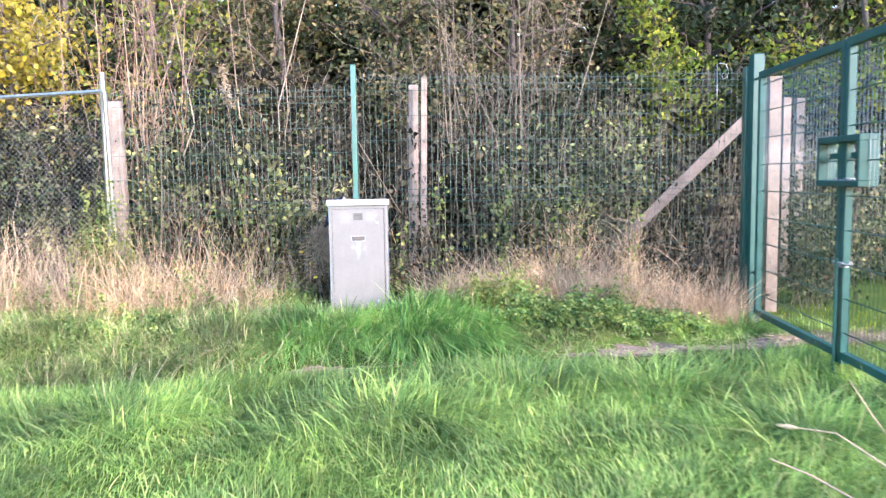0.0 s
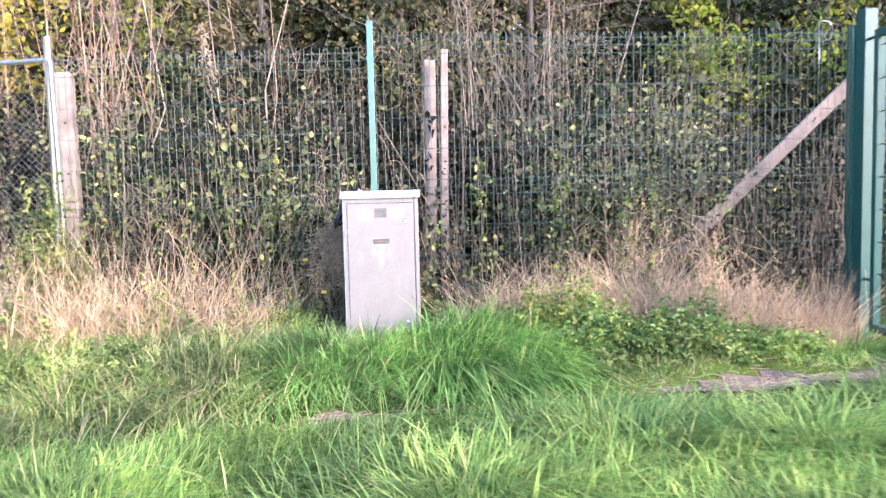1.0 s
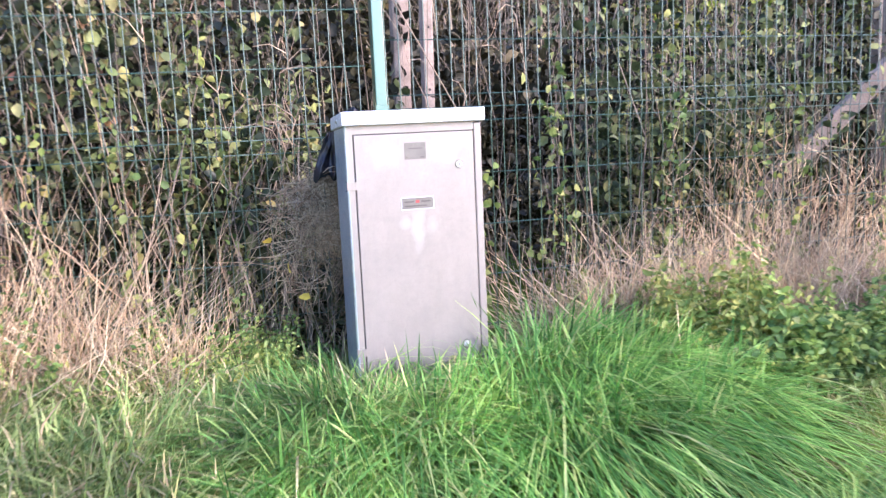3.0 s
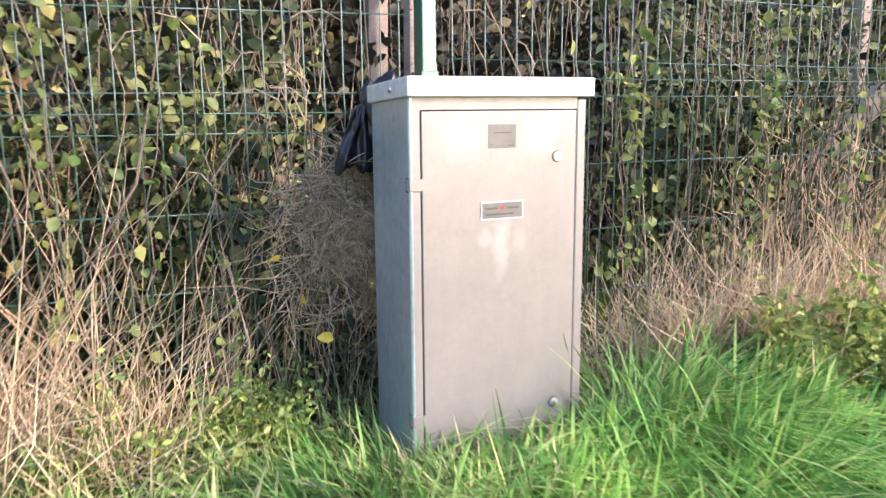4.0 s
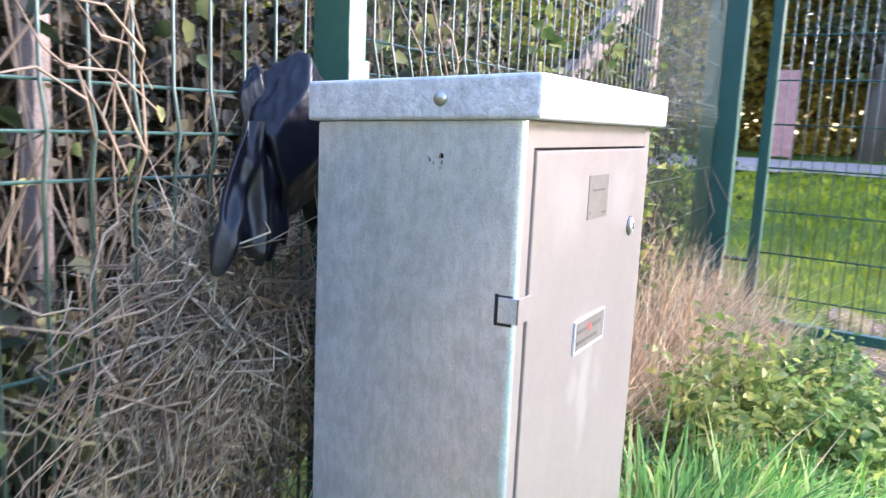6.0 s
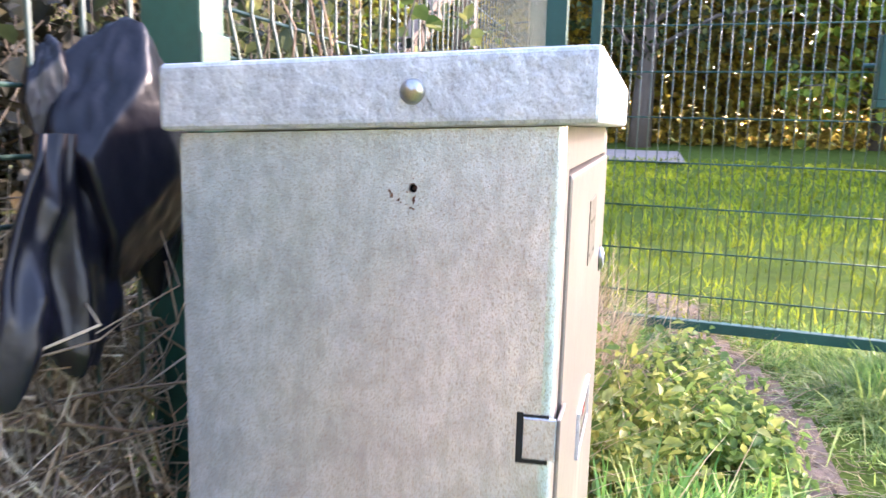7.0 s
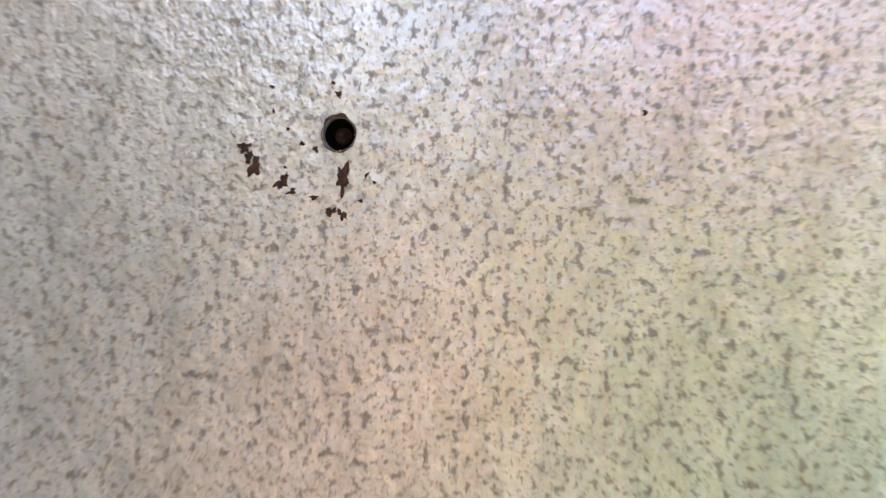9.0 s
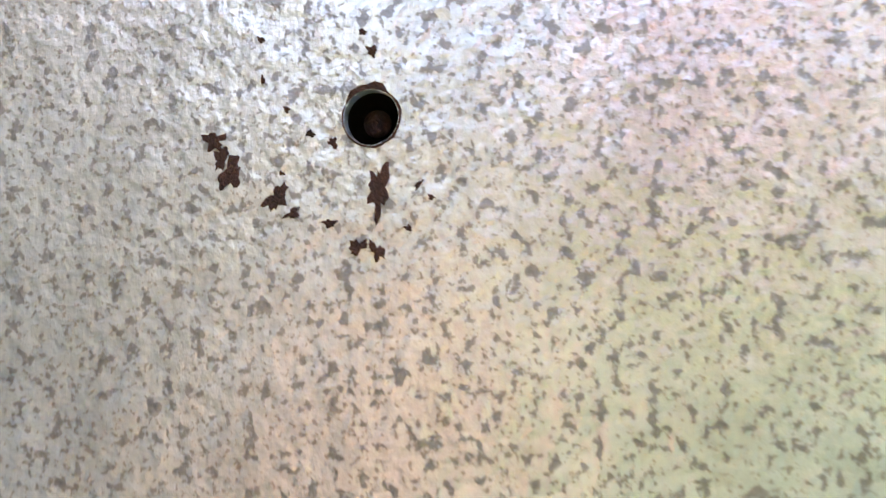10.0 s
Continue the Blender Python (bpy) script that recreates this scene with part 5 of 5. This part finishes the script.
vine(1.85, 0.42, 1.2, 88)
vine(2.2, 0.44, 0.9, 89, 0.005)
vine(-1.5, 0.5, 1.1, 95)
vine(-0.78, 0.43, 0.9, 96, 0.006)


def bare_vine(x, z0, z1, drift, seed):
    t = thing("bare_vine", "curling leafless vine stem wound through the mesh", "vine", "bare vines on the fence")
    r = random.Random(seed)
    pts, px = [], x
    for q in range(16):
        u = q / 15
        px += drift / 15 + r.uniform(-0.02, 0.02)
        y = 0.352 - 0.1 * min(px, 0.0) + 0.018 * math.sin(q * 1.9 + seed)
        pts.append((px, y, z0 + (z1 - z0) * u + 0.02 * math.sin(q * 1.3)))
    part("stem", tube(pts, [0.002 * (1 - 0.6 * q / 15) for q in range(16)], 6), M_STRAW, t, smooth=True)
    for q in range(5, 15, 3):
        p0 = Vector(pts[q])
        p2 = p0 + Vector((r.uniform(-0.12, 0.12), r.uniform(-0.03, 0.01), r.uniform(-0.06, 0.12)))
        part("tendril", tube([p0, p0.lerp(p2, 0.5) + Vector((0, 0, 0.02)), p2], [0.002, 0.0015, 0.0008], 5), M_STRAW, t)


tagged(part("dead_stalk", tube([(-0.005, 0.355, 1.39), (0.12, 0.352, 1.17), (0.24, 0.355, 0.955), (0.33, 0.36, 0.8)], [0.0028, 0.0026, 0.0022, 0.0014], 6), M_STRAW, smooth=True), "straight pale dead stalk leaning from the post against the mesh", "stalk")

bare_vine(-0.37, 0.62, 1.25, 0.02, 1)
bare_vine(-0.5, 0.3, 1.2, 0.12, 2)
bare_vine(-0.4, 0.7, 1.2, 0.05, 3)
bare_vine(-0.34, 0.8, 1.05, -0.16, 8)
bare_vine(-0.62, 0.2, 1.1, 0.1, 4)
bare_vine(-0.8, 0.1, 1.3, -0.1, 5)
bare_vine(0.12, 0.6, 1.35, 0.28, 6)
bare_vine(0.3, 0.55, 1.3, -0.15, 7)


def herb(cx, cy, sx, sy, h, n, seed, label, leaf=0.026, mat=None):
    """A bed of leafy stems."""
    t = thing("nettle_patch", label, "weeds", "weeds on the bank")
    r = np.random.default_rng(seed)
    m = n // 22
    x, y = cx + r.normal(0, sx, m), cy + r.normal(0, sy, m)
    ok = ~in_cabinet(x, y, 0.04)
    x, y = x[ok], y[ok]
    m = len(x)
    hh = h * r.uniform(0.4, 1.2, m) * (0.75 + 0.5 * vnoise(x, y, 6.0, seed)) * np.exp(-((x - cx) / (2.6 * sx)) ** 2)
    root = np.stack([x, y, ground_z(x, y)], 1)
    tip = root + np.stack([r.normal(0, 0.05, m), r.normal(-0.02, 0.05, m), hh], 1)
    put("stem_tangle", sticks("stem_tangle", root, tip, 0.0017, seed + 1), M_NETTLE, t)["kind"] = "stuff"
    k = r.integers(0, m, n)
    u = r.uniform(0.25, 1.02, n)[:, None]
    c = root[k] * (1 - u) + tip[k] * u + r.normal(0, 0.02, (n, 3))
    ok = ~in_cabinet(c[:, 0], c[:, 1], 0.03)
    put("foliage", leaves("foliage", c[ok], r.uniform(0.58, 1.42, n)[ok] * leaf * (0.72 if -1.1 < cx < -0.5 else 1.0), seed + 2, 0.72, 0.6), mat or M_NETTLE, t)["kind"] = "stuff"


herb(1.32, -0.3, 0.14, 0.055, 0.27, 3000, 71, "low dark green nettle patch on the bank beside dry grass", 0.034)
herb(1.64, -0.29, 0.16, 0.055, 0.28, 3400, 72, "low green nettle patch on the bank above the worn path", 0.032)
herb(1.98, -0.22, 0.16, 0.06, 0.26, 2400, 73, "low green nettles below the mesh fence", 0.032)
herb(2.35, -0.1, 0.18, 0.09, 0.22, 1700, 83, "low green weeds below the mesh fence", 0.036)
herb(1.2, -0.04, 0.2, 0.08, 0.4, 2300, 84, "yellow-green weeds among dead grass", 0.032, M_VINE)
herb(0.98, 0.06, 0.12, 0.06, 0.3, 1100, 99, "yellow-green weeds at the fence foot beside the cabinet", 0.03, M_VINE)
herb(-0.72, 0.16, 0.14, 0.08, 0.16, 320, 74, "yellow-green weeds at the fence foot")
herb(-0.52, 0.2, 0.12, 0.07, 0.2, 900, 100, "low green weeds beside the cabinet", 0.028)
herb(-0.32, 0.46, 0.1, 0.04, 0.34, 700, 101, "dark green weeds behind the mesh beside the cabinet", 0.034, M_BRAMBLE)
herb(-0.6, 0.26, 0.05, 0.03, 0.4, 200, 77, "yellow-green weed at the fence foot beside the cabinet")
herb(-0.95, 0.18, 0.12, 0.06, 0.26, 260, 78, "yellow-green weeds among the dead grass")
herb(-1.35, 0.2, 0.16, 0.08, 0.5, 420, 79, "yellow-green weeds growing up through dead grass")
herb(-2.05, 0.15, 0.2, 0.1, 0.42, 480, 80, "yellow-green weeds growing up through dead grass")
herb(-2.75, 0.25, 0.2, 0.1, 0.5, 480, 81, "yellow-green weeds growing up through dead grass")
herb(2.15, 0.1, 0.22, 0.1, 0.4, 520, 82, "green weeds growing up through dead grass")
herb(-2.2, 0.78, 0.2, 0.07, 1.0, 2400, 76, "tall weeds round the foot of the old posts", 0.04, M_VINE)
herb(-1.7, -0.2, 0.4, 0.15, 0.14, 1400, 75, "low weeds among dead grass")


# ---- trees and scrub behind ----
def tree(x, y, height, trunk_r, crown_r, mat, n, seed, label, crown_base=0.35, leaf=0.07, limbs=26, squash=1.0, stems=1):
    t = thing("tree", label, "tree", "trees behind the fence")
    r = random.Random(seed)
    rn = np.random.default_rng(seed)
    g = float(ground_z(x, y))
    tr, ends = [], []
    for s in range(stems):
        ox, oy = (r.uniform(-0.25, 0.25), r.uniform(-0.2, 0.2)) if stems > 1 else (0, 0)
        top = Vector((x + ox * 4 + r.uniform(-0.2, 0.2), y + oy * 3, g + height * r.uniform(0.8, 0.95)))
        base = Vector((x + ox, y + oy, g - 0.1))
        pts = [base.lerp(top, q / 6) + Vector((r.uniform(-1, 1), r.uniform(-1, 1), 0)) * 0.04 * height * (0 < q < 6) * 0.4 for q in range(7)]
        tr.append(tube(pts, [trunk_r * (1 - 0.85 * q / 6) / (1 if stems == 1 else 1.3) for q in range(7)], 8))
        for b in range(limbs // stems):
            q = r.uniform(crown_base * 0.8, 1.0)
            p0 = base.lerp(top, q)
            an = r.uniform(0, 2 * math.pi)
            ln = crown_r * r.uniform(0.5, 1.1) * (1.1 - 0.5 * q)
            p2 = p0 + Vector((math.cos(an) * ln, math.sin(an) * ln, ln * r.uniform(0.1, 0.8)))
            p1 = p0.lerp(p2, 0.5) + Vector((0, 0, ln * 0.1))
            tr.append(tube([p0, p1, p2], [trunk_r * 0.28, trunk_r * 0.17, trunk_r * 0.06], 5))
            ends.append((p0, p2))
    part("trunk", merge(tr), M_BARK, t, smooth=True)
    k = rn.integers(0, len(ends), n)
    A = np.array([tuple(a) for a, b in ends])
    B = np.array([tuple(b) for a, b in ends])
    u = rn.uniform(0.2, 1.1, n)[:, None]
    c = A[k] * (1 - u) + B[k] * u + rn.normal(0, 1, (n, 3)) * crown_r * np.array([0.16, 0.16, 0.13 * squash])
    c[:, 1] = np.maximum(c[:, 1], 0.75 if -8 < x < 3 else -99)
    if n:
        put("crown", leaves("crown", c, rn.uniform(0.6, 1.3, n) * leaf, seed + 1, 0.9, 0.35), mat, t)["kind"] = "stuff"
    m = limbs * 16
    k = rn.integers(0, len(ends), m)
    u = rn.uniform(0.3, 1.0, m)[:, None]
    a = A[k] * (1 - u) + B[k] * u
    b = a + rn.normal(0, 1, (m, 3)) * crown_r * 0.18 + np.array([0, 0, crown_r * 0.16])
    put("twig_spray", sticks("twig_spray", a, b, 0.004, seed + 2, 0.2), M_TWIG, t)["kind"] = "stuff"
    return t


tree(-4.6, 4.3, 4.6, 0.07, 1.5, M_YELLOW, 5200, 201, "young tree thick with yellow autumn leaves", 0.25, 0.085)
tree(-3.0, 4.6, 5.0, 0.07, 1.4, M_LIME, 2200, 202, "young tree with thin yellow-green leaves", 0.3, 0.075)
tree(-1.2, 4.6, 5.2, 0.08, 1.6, M_OLIVE, 4200, 203, "scrubby tree with olive and fawn leaves", 0.25, 0.07)
tree(0.3, 4.0, 4.6, 0.07, 1.4, M_OLIVE, 4600, 204, "scrubby willow with narrow grey-green leaves", 0.25, 0.06)
tree(1.9, 4.6, 5.2, 0.08, 1.5, M_OLIVE, 2400, 205, "half-bare scrub tree with fawn twigs", 0.25, 0.06)
tree(3.9, 4.4, 4.4, 0.06, 0.8, M_LIME, 2600, 206, "young tree with yellow-green autumn leaves", 0.5, 0.075)
tree(6.2, 3.8, 5.2, 0.09, 1.6, M_LIME, 5200, 207, "leafy young tree with pale green leaves beyond the gate", 0.3, 0.08)
tree(5.2, 6.4, 6.5, 0.12, 2.0, M_DARKLEAF, 6000, 208, "dark leafy tree behind the fence", 0.2, 0.1)
tree(8.6, 5.4, 6.5, 0.12, 2.0, M_DARKLEAF, 5200, 209, "leafy green tree beyond the gate", 0.25, 0.1)
for j, (tx, ty, mt) in enumerate(((-7.5, 6.5, M_YELLOW), (-5.2, 7.2, M_DARKLEAF), (-2.4, 7.4, M_OLIVE), (0.4, 7.6, M_DARKLEAF), (2.8, 7.8, M_OLIVE), (7.8, 8.6, M_DARKLEAF), (-9.5, 8.5, M_OLIVE), (11.5, 9.0, M_DARKLEAF))):
    tree(tx, ty, 7.5, 0.13, 2.4, mt, 6500, 220 + j, "tall scrub tree in the thicket behind the fence", 0.12, 0.13, 34)


r = np.random.default_rng(55)
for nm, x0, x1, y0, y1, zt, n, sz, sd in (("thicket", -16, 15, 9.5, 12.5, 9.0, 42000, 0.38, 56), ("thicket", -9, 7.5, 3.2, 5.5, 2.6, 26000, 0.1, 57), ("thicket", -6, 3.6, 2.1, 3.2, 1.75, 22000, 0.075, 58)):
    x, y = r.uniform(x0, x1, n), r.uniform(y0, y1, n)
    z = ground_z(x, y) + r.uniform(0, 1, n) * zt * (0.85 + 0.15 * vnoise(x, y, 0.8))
    tagged(put(nm, leaves(nm, np.stack([x, y, z], 1), r.uniform(0.6, 1.3, n) * sz, sd, 1.0, 0.4), M_THICKET), "leafy thicket behind the fence, painted near-black for its deep shade", "thicket", kind="stuff")


# unseen trees added to colour the side sheet's reflection and block low sky
for j, (tx, ty, mt, hh) in enumerate(((-11.0, -2.4, M_RUSSET, 6.5), (-10.5, -5.6, M_YELLOW, 6.5), (-12.5, -9.0, M_LIME, 6.5), (-12.5, 0.9, M_LIME, 7.0), (-13.0, 4.6, M_OLIVE, 7.0))):
    tree(tx, ty, hh, 0.12, 2.1, mt, 5600, 440 + j, "autumn tree out of view, added for the cabinet's reflections", 0.1, 0.21, 32)



# unseen golden grass: sunlit lawn painted yellow for the cabinet's reflection
yr = scatter(60000, -17.0, -3.7, -8.0, 0.6, 61, lambda x, y: 0.95 * smooth(0.1, 0.75, 1.15 - np.hypot((x + 9.5) / 6.2, (y + 2.6) / 3.6) + 0.3 * vnoise(x, y, 1.3, 2.0) + 0.15 * vnoise(x, y, 4.0, 7.0)))
tagged(put("leaf_strewn_grass", blades("leaf_strewn_grass", yr, np.random.default_rng(62).uniform(0.08, 0.2, len(yr)), 0.02, 0.5, 0.8, 63, 0.5), M_GOLD), "yellow grass out of view, added for the sunlit lawn mirrored in the cabinet", "grass", kind="stuff")
# unseen shrub, added as a green patch in the reflection
tree(-7.6, 1.75, 1.5, 0.03, 0.6, M_LIME, 1400, 470, "small green shrub out of view, added for the cabinet's reflections", 0.1, 0.07, 18)


# bare reddish stems of coppiced scrub
def coppice(x, y, height, n, seed, spread, label, mat=None):
    t = thing("bare_shrub", label, "shrub", "bare shrubs behind the fence")
    r = np.random.default_rng(seed)
    root = np.stack([x + r.normal(0, 0.12, n), y + r.normal(0, 0.12, n), np.full(n, float(ground_z(x, y)))], 1)
    tip = root + np.stack([r.normal(0, spread, n), r.normal(0, spread * 0.6, n), height * r.uniform(0.6, 1.1, n)], 1)
    put("stem_tangle", sticks("stem_tangle", root, tip, r.uniform(0.005, 0.012, n) * min(1.0, 0.25 + 0.25 * height), seed + 1, 0.12), mat or M_STEM, t)["kind"] = "stuff"
    m = n * 14
    k = r.integers(0, n, m)
    u = r.uniform(0.25, 1.0, m)[:, None]
    a = root[k] * (1 - u) + tip[k] * u
    k = min(1.0, 0.2 + 0.27 * height)
    b = a + np.stack([r.normal(0, 0.22, m), r.normal(0, 0.18 if height > 1 else 0.06, m), r.uniform(0.05, 0.5, m)], 1) * k
    put("twig_spray", sticks("twig_spray", a, b, r.uniform(0.0015, 0.0035, m), seed + 2, 0.2), mat or M_STEM, t)["kind"] = "stuff"


coppice(-2.3, 2.4, 3.4, 26, 301, 0.3, "leafless shrub with many pinkish-brown stems")
coppice(-1.3, 3.4, 3.4, 9, 302, 0.5, "leafless shrub with many fawn stems")
coppice(1.7, 3.2, 3.6, 16, 303, 0.5, "leafless shrub with grey-brown stems", M_GREYSTEM)
coppice(0.95, 3.3, 3.4, 15, 304, 0.35, "leafless shrub with grey-brown stems", M_GREYSTEM)
coppice(-3.6, 3.0, 3.0, 10, 305, 0.5, "leafless shrub with fawn stems")
coppice(2.6, 2.2, 2.0, 20, 306, 0.5, "tangle of bare reddish stems behind the strut", M_GREYSTEM)

coppice(1.75, 0.8, 0.75, 20, 307, 0.3, "low tangle of reddish dead stems behind the mesh", M_STRAW)
coppice(2.3, 0.78, 0.8, 22, 308, 0.3, "low tangle of reddish dead stems behind the mesh", M_STRAW)
coppice(2.85, 0.85, 0.75, 18, 309, 0.28, "low tangle of reddish dead stems behind the strut's foot", M_STRAW)
coppice(-1.55, 0.95, 0.95, 22, 310, 0.25, "low tangle of reddish dead stems behind the mesh")

# ---- beyond the gate ----
far = scatter(90000, 3.3, 24, -9, 4.5, 51, lambda x, y: np.clip(1.6 / np.maximum(x - 1.5, 1.6), 0, 1) * np.where((x < 9) & (y > 0.7 + 0.25 * np.sin(2 * x)), 0.06, 1.0))
fs = np.maximum(1.0, (far[:, 0] - 2) / 3.0)
fl = put("meadow_grass", blades("meadow_grass", far, 0.08 * np.random.default_rng(5).uniform(0.6, 1.4, len(far)) * np.minimum(fs, 1.8), 0.006 * fs, 0.4, 0.5, 52, 0.3), M_MEADOW)
tagged(fl, "open sunlit lawn beyond the gate", "grass", kind="stuff")

bm = bmesh.new()
prev = None
for q in range(21):
    yy = 6.5 - q * 0.38
    xc = 26 + 0.9 * (yy - 2) * -0.2
    cur = [bm.verts.new((xc - 4.0 + 0.5 * math.sin(yy * 1.7), yy, float(ground_z(xc - 4.0, yy)) + 0.05)), bm.verts.new((xc + 2.4, yy, float(ground_z(xc + 2.4, yy)) + 0.06))]
    if prev:
        bm.faces.new((prev[0], prev[1], cur[1], cur[0]))
    prev = cur
tagged(part("path", bm, M_PATH), "pale gravel path across the lawn", "path", kind="structure")

tree(32.0, 0.35, 15, 0.48, 5.5, M_DARKLEAF, 5000, 401, "big old tree with a thick grey trunk beyond the path", 0.3, 0.32, 30)
for j, (tx, ty, mt) in enumerate(((36, 8, M_FAR), (38, -3, M_FAR), (35, -9, M_LIME), (37, -15, M_FAR), (30, 12, M_FAR), (42, 3, M_FAR))):
    tree(tx, ty, 13, 0.35, 6.0, mt, 5200, 410 + j, "tall dark tree at the far side of the lawn", 0.1, 0.4, 36)
# added mostly out of view, placed by the sun to shade the lawn
tree(19.5, -8.6, 8.5, 0.2, 2.7, M_LIME, 4200, 480, "spreading tree mostly out of view, added to shade the lawn beyond the gate", 0.3, 0.24, 30)
tree(24.5, -12.0, 9.5, 0.22, 3.4, M_LIME, 6500, 481, "spreading tree mostly out of view, added to shade the lawn beyond the gate", 0.2, 0.36, 34)
tree(20.0, -11.5, 8.5, 0.2, 3.0, M_LIME, 6000, 482, "spreading tree mostly out of view, added to shade the lawn beyond the gate", 0.2, 0.34, 32)
r = np.random.default_rng(53)
n = 36000
hx, hy = r.uniform(34, 40, n), r.uniform(-26, 18, n)
hz = r.uniform(0, 1, n) * (8.5 + 1.2 * vnoise(hx, hy, 0.5)) + 0.25
tagged(put("far_hedge", leaves("far_hedge", np.stack([hx, hy, hz], 1), 0.42, 54, 1.0, 0.4), M_FAR), "dark dense hedge at the far side of the lawn", "hedge", kind="stuff")

pil = empty("red_board", pose(30.0, 3.2, float(ground_z(30.0, 3.2))))
tagged(pil, "upright weathered red board standing on the far lawn", "board")
part("panel", box(-0.06, -0.42, 0.1, 0.06, 0.42, 3.2, 0.02, 1), M_BRICK, pil)
part("leg", box(-0.05, -0.4, -0.2, 0.05, -0.3, 0.1, 0.01, 1), M_BRICK, pil)
part("leg", box(-0.05, 0.3, -0.2, 0.05, 0.4, 0.1, 0.01, 1), M_BRICK, pil)


# ---- small things ----
def rotten_wood(x, y, rot, seed):
    """A broken, splintered length of pale rotten wood."""
    r = random.Random(seed)
    w0 = empty("rotten_wood", pose(x, y, float(ground_z(x, y)) + 0.02, 4, -2, rot))
    tagged(w0, "pale splintered rotten wood lying at the lawn edge", "wood")
    for k in range(30):
        px, py = r.gauss(0, 0.07), r.gauss(0, 0.035)
        ln, w, t = r.uniform(0.05, 0.16), r.uniform(0.007, 0.02), r.uniform(0.004, 0.01)
        b = box(-ln / 2, -w / 2, -t / 2, ln / 2, w / 2, t / 2)
        for v in b.verts:
            if v.co.x > 0:
                v.co.y *= r.uniform(0.2, 0.8)
                v.co.z *= 0.6
            v.co += Vector((r.uniform(-1, 1), r.uniform(-1, 1), r.uniform(-1, 1))) * 0.003
        bit = part("splinter", b, M_STONE, w0)
        bit.matrix_basis = pose(px, py, 0.012 + max(0.0, 0.03 - 0.35 * abs(px)) * r.random(), r.uniform(-25, 25), r.uniform(-9, 9), r.gauss(0, 18) + (180 if r.random() < 0.5 else 0))


rotten_wood(-0.26, -0.745, -6, 1)

# fallen leaves
for j, (x, y, z, s, rx, ry, rz) in enumerate(((0.66, 0.14, 0.21, 0.055, 70, 10, 20), (-0.58, 0.17, 0.06, 0.06, 30, 10, 40), (-0.78, 0.22, 0.12, 0.05, 60, 0, 70),
                                             (-0.42, 0.25, 0.42, 0.05, 80, 20, 10), (-0.47, 0.27, 0.5, 0.045, 60, 40, 70), (-0.35, 0.22, 0.3, 0.045, 70, -20, 30))):
    me = leaves("fallen_leaf", np.zeros((1, 3)), s, 500 + j, 1.1, 0.9)
    ob = put("fallen_leaf", me, M_RUSSET if j == 0 else M_FALLEN)
    ob.matrix_basis = pose(x, y, z, rx, ry, rz)
    tagged(ob, "orange-red fallen autumn leaf caught in the grass" if j == 0 else "yellow-orange fallen autumn leaf caught in the grass", "leaf", "fallen leaves")

# cut white stake stub in the weeds
st = part("stake", tube([(0, 0, -0.1), (0.004, 0, 0.02), (0.006, 0, 0.15)], [0.009, 0.008, 0.007], 8), M_STEM)
st.matrix_basis = pose(-0.62, 0.3, float(ground_z(-0.62, 0.3)), 0, 2, 0)
tagged(st, "short pale cut stake among dead grass", "stake")


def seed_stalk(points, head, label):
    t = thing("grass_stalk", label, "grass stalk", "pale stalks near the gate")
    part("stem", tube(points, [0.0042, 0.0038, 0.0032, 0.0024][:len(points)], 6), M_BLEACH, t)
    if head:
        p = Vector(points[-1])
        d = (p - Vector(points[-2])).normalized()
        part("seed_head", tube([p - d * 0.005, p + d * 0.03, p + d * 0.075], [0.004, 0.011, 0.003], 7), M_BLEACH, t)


# points lie on sight lines from the camera's start, to fit its view
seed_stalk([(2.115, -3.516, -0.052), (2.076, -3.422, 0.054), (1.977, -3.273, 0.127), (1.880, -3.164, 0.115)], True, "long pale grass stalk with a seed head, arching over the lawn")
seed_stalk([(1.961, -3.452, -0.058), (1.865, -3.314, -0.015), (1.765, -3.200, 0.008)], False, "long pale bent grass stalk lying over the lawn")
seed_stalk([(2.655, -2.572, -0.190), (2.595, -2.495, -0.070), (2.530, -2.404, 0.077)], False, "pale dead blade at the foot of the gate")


# bent wire loop sticking up from the fence
bw = empty("wire_loop", pose(2.98, 0.455, 1.45))
tagged(bw, "pale bent wire loop sticking up from the mesh fence", "wire")
part("wire", tube([(0, 0, 0), (0.004, 0, 0.3), (0.0, 0, 0.54), (0.03, 0, 0.55), (0.075, 0, 0.54), (0.098, 0, 0.49), (0.085, 0, 0.43), (0.05, 0, 0.42), (0.04, 0, 0.45), (0.055, 0, 0.47)], 0.004, 6), M_ZINC, bw, smooth=True)

# pale reed plume above the brambles
rp = thing("reed_plume", "pale feathery reed plume standing above the brambles", "reed")
part("stem", tube([(-1.0, 0.8, 0.0), (-1.06, 0.78, 0.9), (-1.12, 0.76, 1.6), (-1.17, 0.75, 2.02)], [0.004, 0.0035, 0.003, 0.0015], 6), M_STRAW, rp)
r = np.random.default_rng(77)
u = r.uniform(0, 1, 170)
c = np.stack([-1.12 - 0.055 * u + r.normal(0, 0.02, 170) * (1.2 - u), 0.755 + r.normal(0, 0.02, 170), 1.72 + 0.34 * u], 1)
put("plume", leaves("plume", c, r.uniform(0.03, 0.06, 170), 78, 0.35, 0.1), M_LITTER, rp)["kind"] = "stuff"
